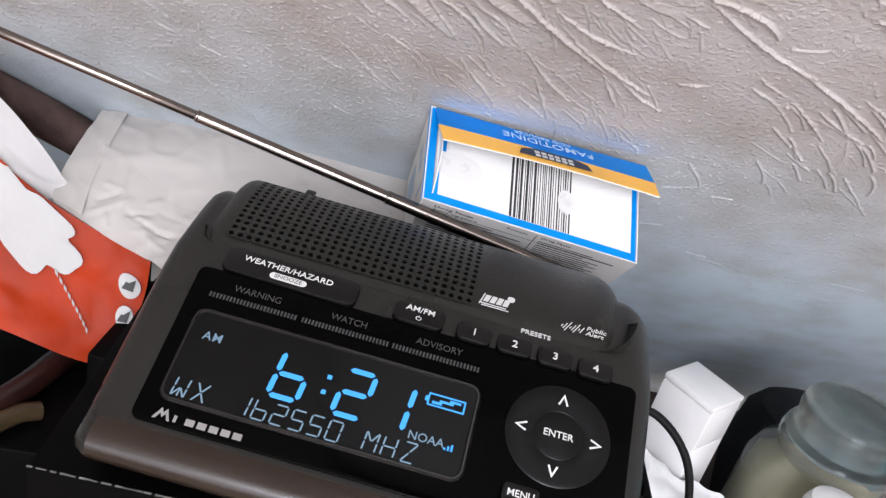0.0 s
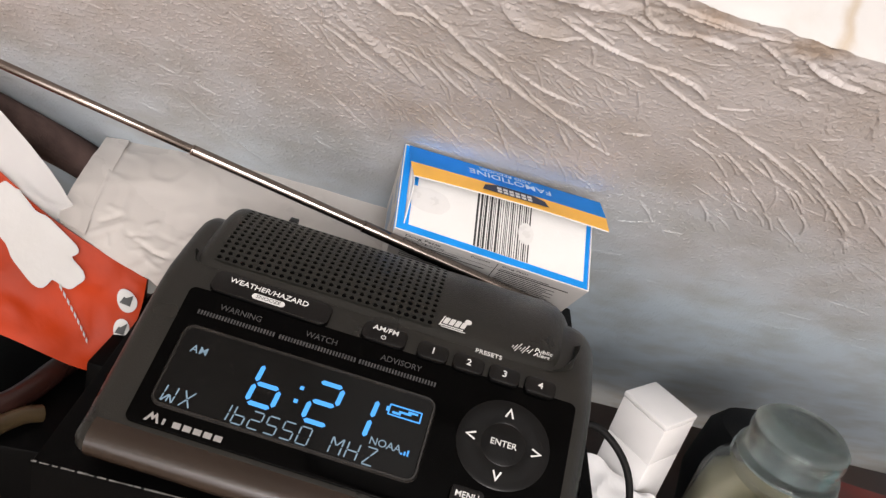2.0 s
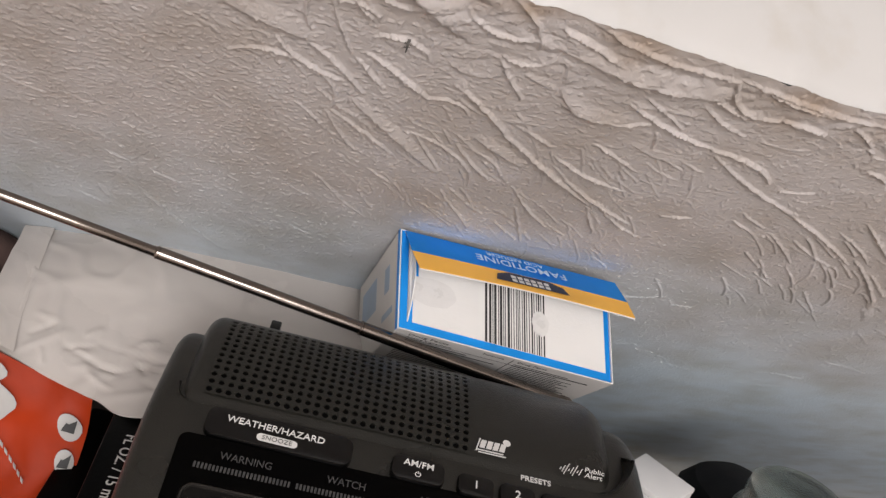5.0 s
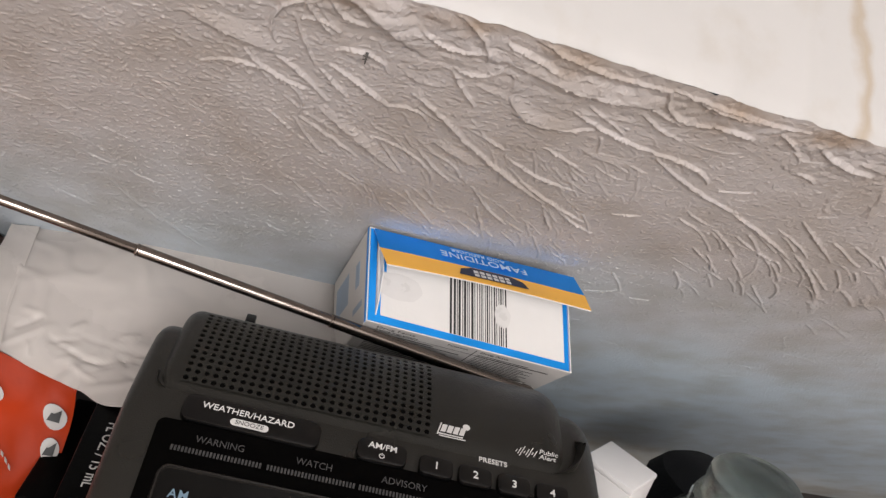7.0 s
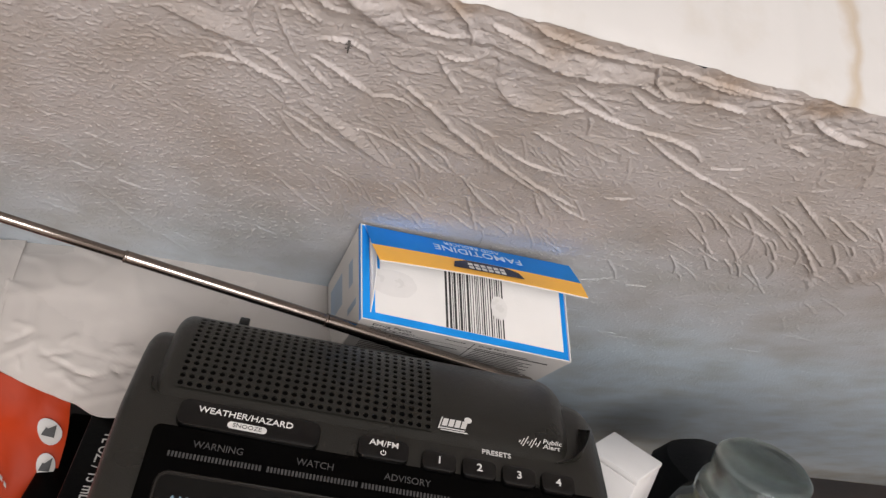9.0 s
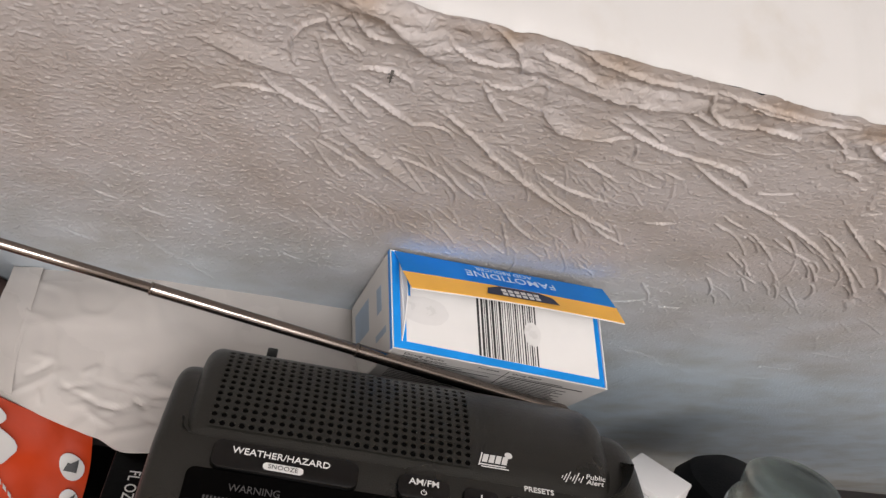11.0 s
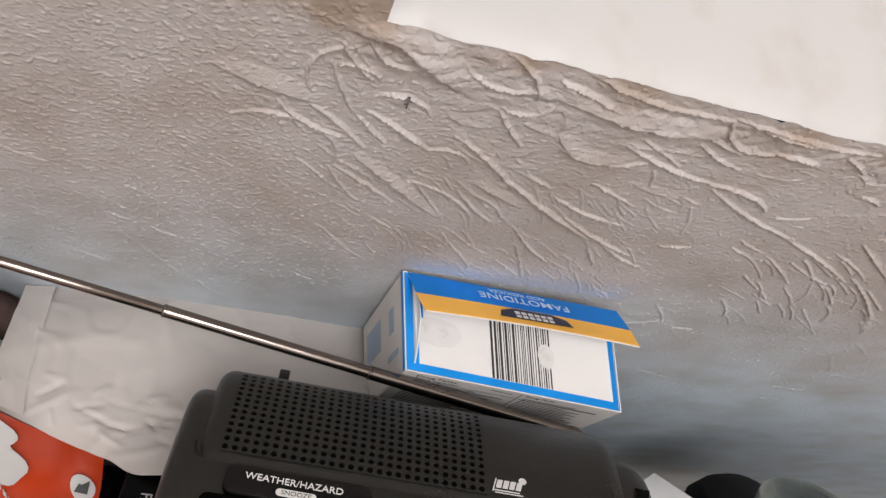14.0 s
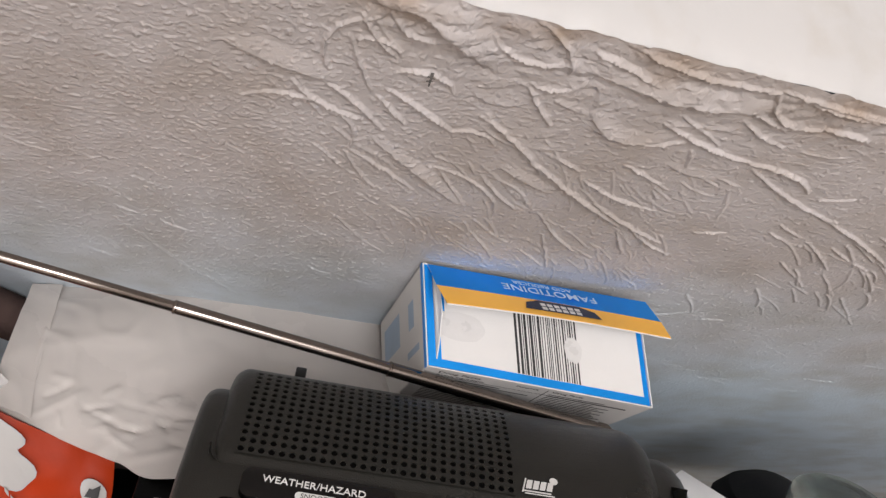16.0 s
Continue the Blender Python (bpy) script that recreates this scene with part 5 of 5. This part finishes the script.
# ================= bottle, jar and the rest on the other side =================
JAR_Z = -0.128
through_table("jar_stand", TABLE_Z, JAR_Z, 0.225, 0.325, 0.105, 0.200, MAT["carton_black"], "black cardboard box under the glass jar", "box", -6)
bottle = thing("white_bottle", pose(0.1837, 0.1584, TABLE_Z, 0, 0, -51), "tall white rectangular plastic bottle with a square cap", "bottle")
part("body", block(-0.0180, 0.0180, -0.0158, 0.0158, 0.0, 0.1558, 0.0007), MAT["bottle"], bottle)
part("collar", block(-0.0180, 0.0180, -0.0158, 0.0158, 0.1559, 0.1838, 0.0007), MAT["bottle"], bottle)
part("cap", block(-0.0184, 0.0184, -0.0162, 0.0162, 0.1842, 0.1885, 0.0012), MAT["bottle"], bottle, "white square cap")

jar = thing("glass_jar", pose(0.275, 0.150, JAR_Z), "glass jar candle with sage green wax and glass lid", "jar")
part("body", lathe([(0, 0.001), (0.036, 0.001), (0.044, 0.006), (0.0465, 0.012), (0.0465, 0.068), (0.0425, 0.079), (0.0335, 0.0875), (0.0325, 0.091), (0.0355, 0.0935), (0.0355, 0.0970), (0.0325, 0.0985), (0.0305, 0.0980), (0.0305, 0.090), (0.0405, 0.078), (0.0440, 0.067), (0.0440, 0.012), (0.036, 0.006), (0, 0.006)]), MAT["glass"], jar, "clear glass body")
part("wax", lathe([(0, 0.0065), (0.036, 0.0065), (0.0437, 0.012), (0.0437, 0.067), (0.0400, 0.0780), (0.0310, 0.0860), (0, 0.0855)]), MAT["wax"], jar, "sage green wax")
part("lid", lathe([(0, 0.0990), (0.0290, 0.0988), (0.0335, 0.0995), (0.0345, 0.1015), (0.0335, 0.1035), (0.0305, 0.1050), (0.0300, 0.1080), (0.0318, 0.1170), (0.0312, 0.1235), (0.0270, 0.1275), (0.018, 0.1290), (0, 0.1295), (0, 0.1265), (0.018, 0.1260), (0.0255, 0.1245), (0.0285, 0.1215), (0.0290, 0.117), (0.0275, 0.108), (0.0275, 0.1035), (0, 0.1025)]), MAT["lid_glass"], jar, "clear glass lid with rounded top")

sack = part("black_pouch", lathe([(0, 0.0), (0.030, 0.0), (0.040, 0.008), (0.046, 0.070), (0.044, 0.105), (0.036, 0.120), (0.018, 0.127), (0, 0.129)], 32), MAT["cloth"])
sack.matrix_world = pose(0.318, 0.250, TABLE_Z)
for v in sack.data.vertices:
    v.co += Vector((noise.noise(v.co * 25), noise.noise(v.co * 25 + Vector((9, 0, 0))), 0)) * 0.008
    if v.co.y > -v.co.z + 0.186:
        v.co.y = -v.co.z + 0.186
tagged(sack, "slumped black cloth pouch behind the jar", "pouch")

crumple = soft_sheet("crumpled_tissue", [
    [(0.128, 0.150, -0.060), (0.150, 0.142, -0.054), (0.176, 0.132, -0.060), (0.208, 0.126, -0.068)],
    [(0.120, 0.120, -0.070), (0.148, 0.112, -0.062), (0.178, 0.104, -0.066), (0.210, 0.104, -0.074)],
    [(0.116, 0.088, -0.110), (0.146, 0.082, -0.102), (0.176, 0.078, -0.104), (0.208, 0.082, -0.114)],
    [(0.118, 0.072, -0.197), (0.146, 0.066, -0.197), (0.176, 0.064, -0.197), (0.204, 0.070, -0.197)],
], MAT["tissue"], n=10, thick=0.001, ripple=0.006, seed=21)
tagged(crumple, "crumpled white tissue wrapping beside the bottle", "tissue")
tub = part("round_bottle", lathe([(0, 0), (0.018, 0), (0.019, 0.002), (0.019, 0.150), (0.0185, 0.164), (0.016, 0.170), (0.008, 0.1725), (0, 0.173)], 40), MAT["bottle"])
tub.matrix_world = pose(0.254, 0.095, TABLE_Z)
tagged(tub, "white round plastic tube bottle in front of the jar", "bottle")
through_table("red_box", TABLE_Z, -0.066, 0.325, 0.43, 0.12, 0.195, MAT["red"], "dark red cardboard box beside the jar", "box", -8)


def spiky():
    bm = bmesh.new()
    rng = random.Random(4)
    for k in range(260):
        z, a = rng.uniform(-0.2, 1), rng.uniform(0, 2 * math.pi)
        r = math.sqrt(max(0, 1 - z * z))
        d = Vector((r * math.cos(a), r * math.sin(a), z))
        q = d.to_track_quat("Z", "Y").to_matrix().to_4x4()
        bmesh.ops.create_cone(bm, cap_ends=True, segments=5, radius1=0.0022, radius2=0.0012, depth=0.010, matrix=Matrix.Translation(d * 0.019) @ q)
    bmesh.ops.create_icosphere(bm, subdivisions=2, radius=0.017)
    bmesh.ops.translate(bm, vec=(0, 0, 0.02), verts=bm.verts)
    return bm


ball = part("spiky_ball", spiky(), MAT["teal"])
ball.matrix_world = pose(0.338, 0.112, -0.066)
tagged(ball, "turquoise bristly plastic ball", "ball")
through_table("small_box", TABLE_Z, -0.066, 0.32, 0.372, 0.090, 0.119, MAT["red"], "dark red small box under the bristly ball", "box")
# ================= the dark things under the packet =================
through_table("side_box", TABLE_Z, -0.002, -0.1410, -0.1240, 0.055, 0.130, MAT["carton_black"], "black cardboard box beside the orange packet", "box", YAW)
through_table("packet_rest", TABLE_Z, -0.035, -0.25, -0.145, 0.020, 0.155, MAT["carton_black"], "black cardboard box under the orange packet", "box", 4)
rod = part("brown_rod", tube(curve_points([(-0.160, 0.098, -0.0285), (-0.166, 0.078, -0.0285), (-0.172, 0.055, -0.0285), (-0.179, 0.040, -0.0285), (-0.192, 0.030, -0.0285)], 8), 0.0065, 14), MAT["brown"])
tagged(rod, "dark brown lacquered bent rod lying under the packet", "rod")
band = part("amber_band", tube(curve_points([(-0.160, 0.0445, -0.0305), (-0.1665, 0.0385, -0.0290), (-0.1740, 0.0270, -0.0290), (-0.1790, 0.0150, -0.0305)], 8), 0.0045, 12), MAT["olive"])
tagged(band, "curved amber plastic band on the black box", "band")
# dark roll added to stand in for the soft shade behind the bag
roll = part("cloth_roll", tube(curve_points([(-0.300, 0.108, 0.112), (-0.262, 0.136, 0.088), (-0.232, 0.163, 0.064), (-0.200, 0.190, 0.037), (-0.178, 0.204, 0.014), (-0.170, 0.200, -0.060), (-0.168, 0.190, -0.187)], 10), 0.0115, 18), MAT["mauve"])
tagged(roll, "added dark roll in place of the shade between bag and slope", "cloth roll")
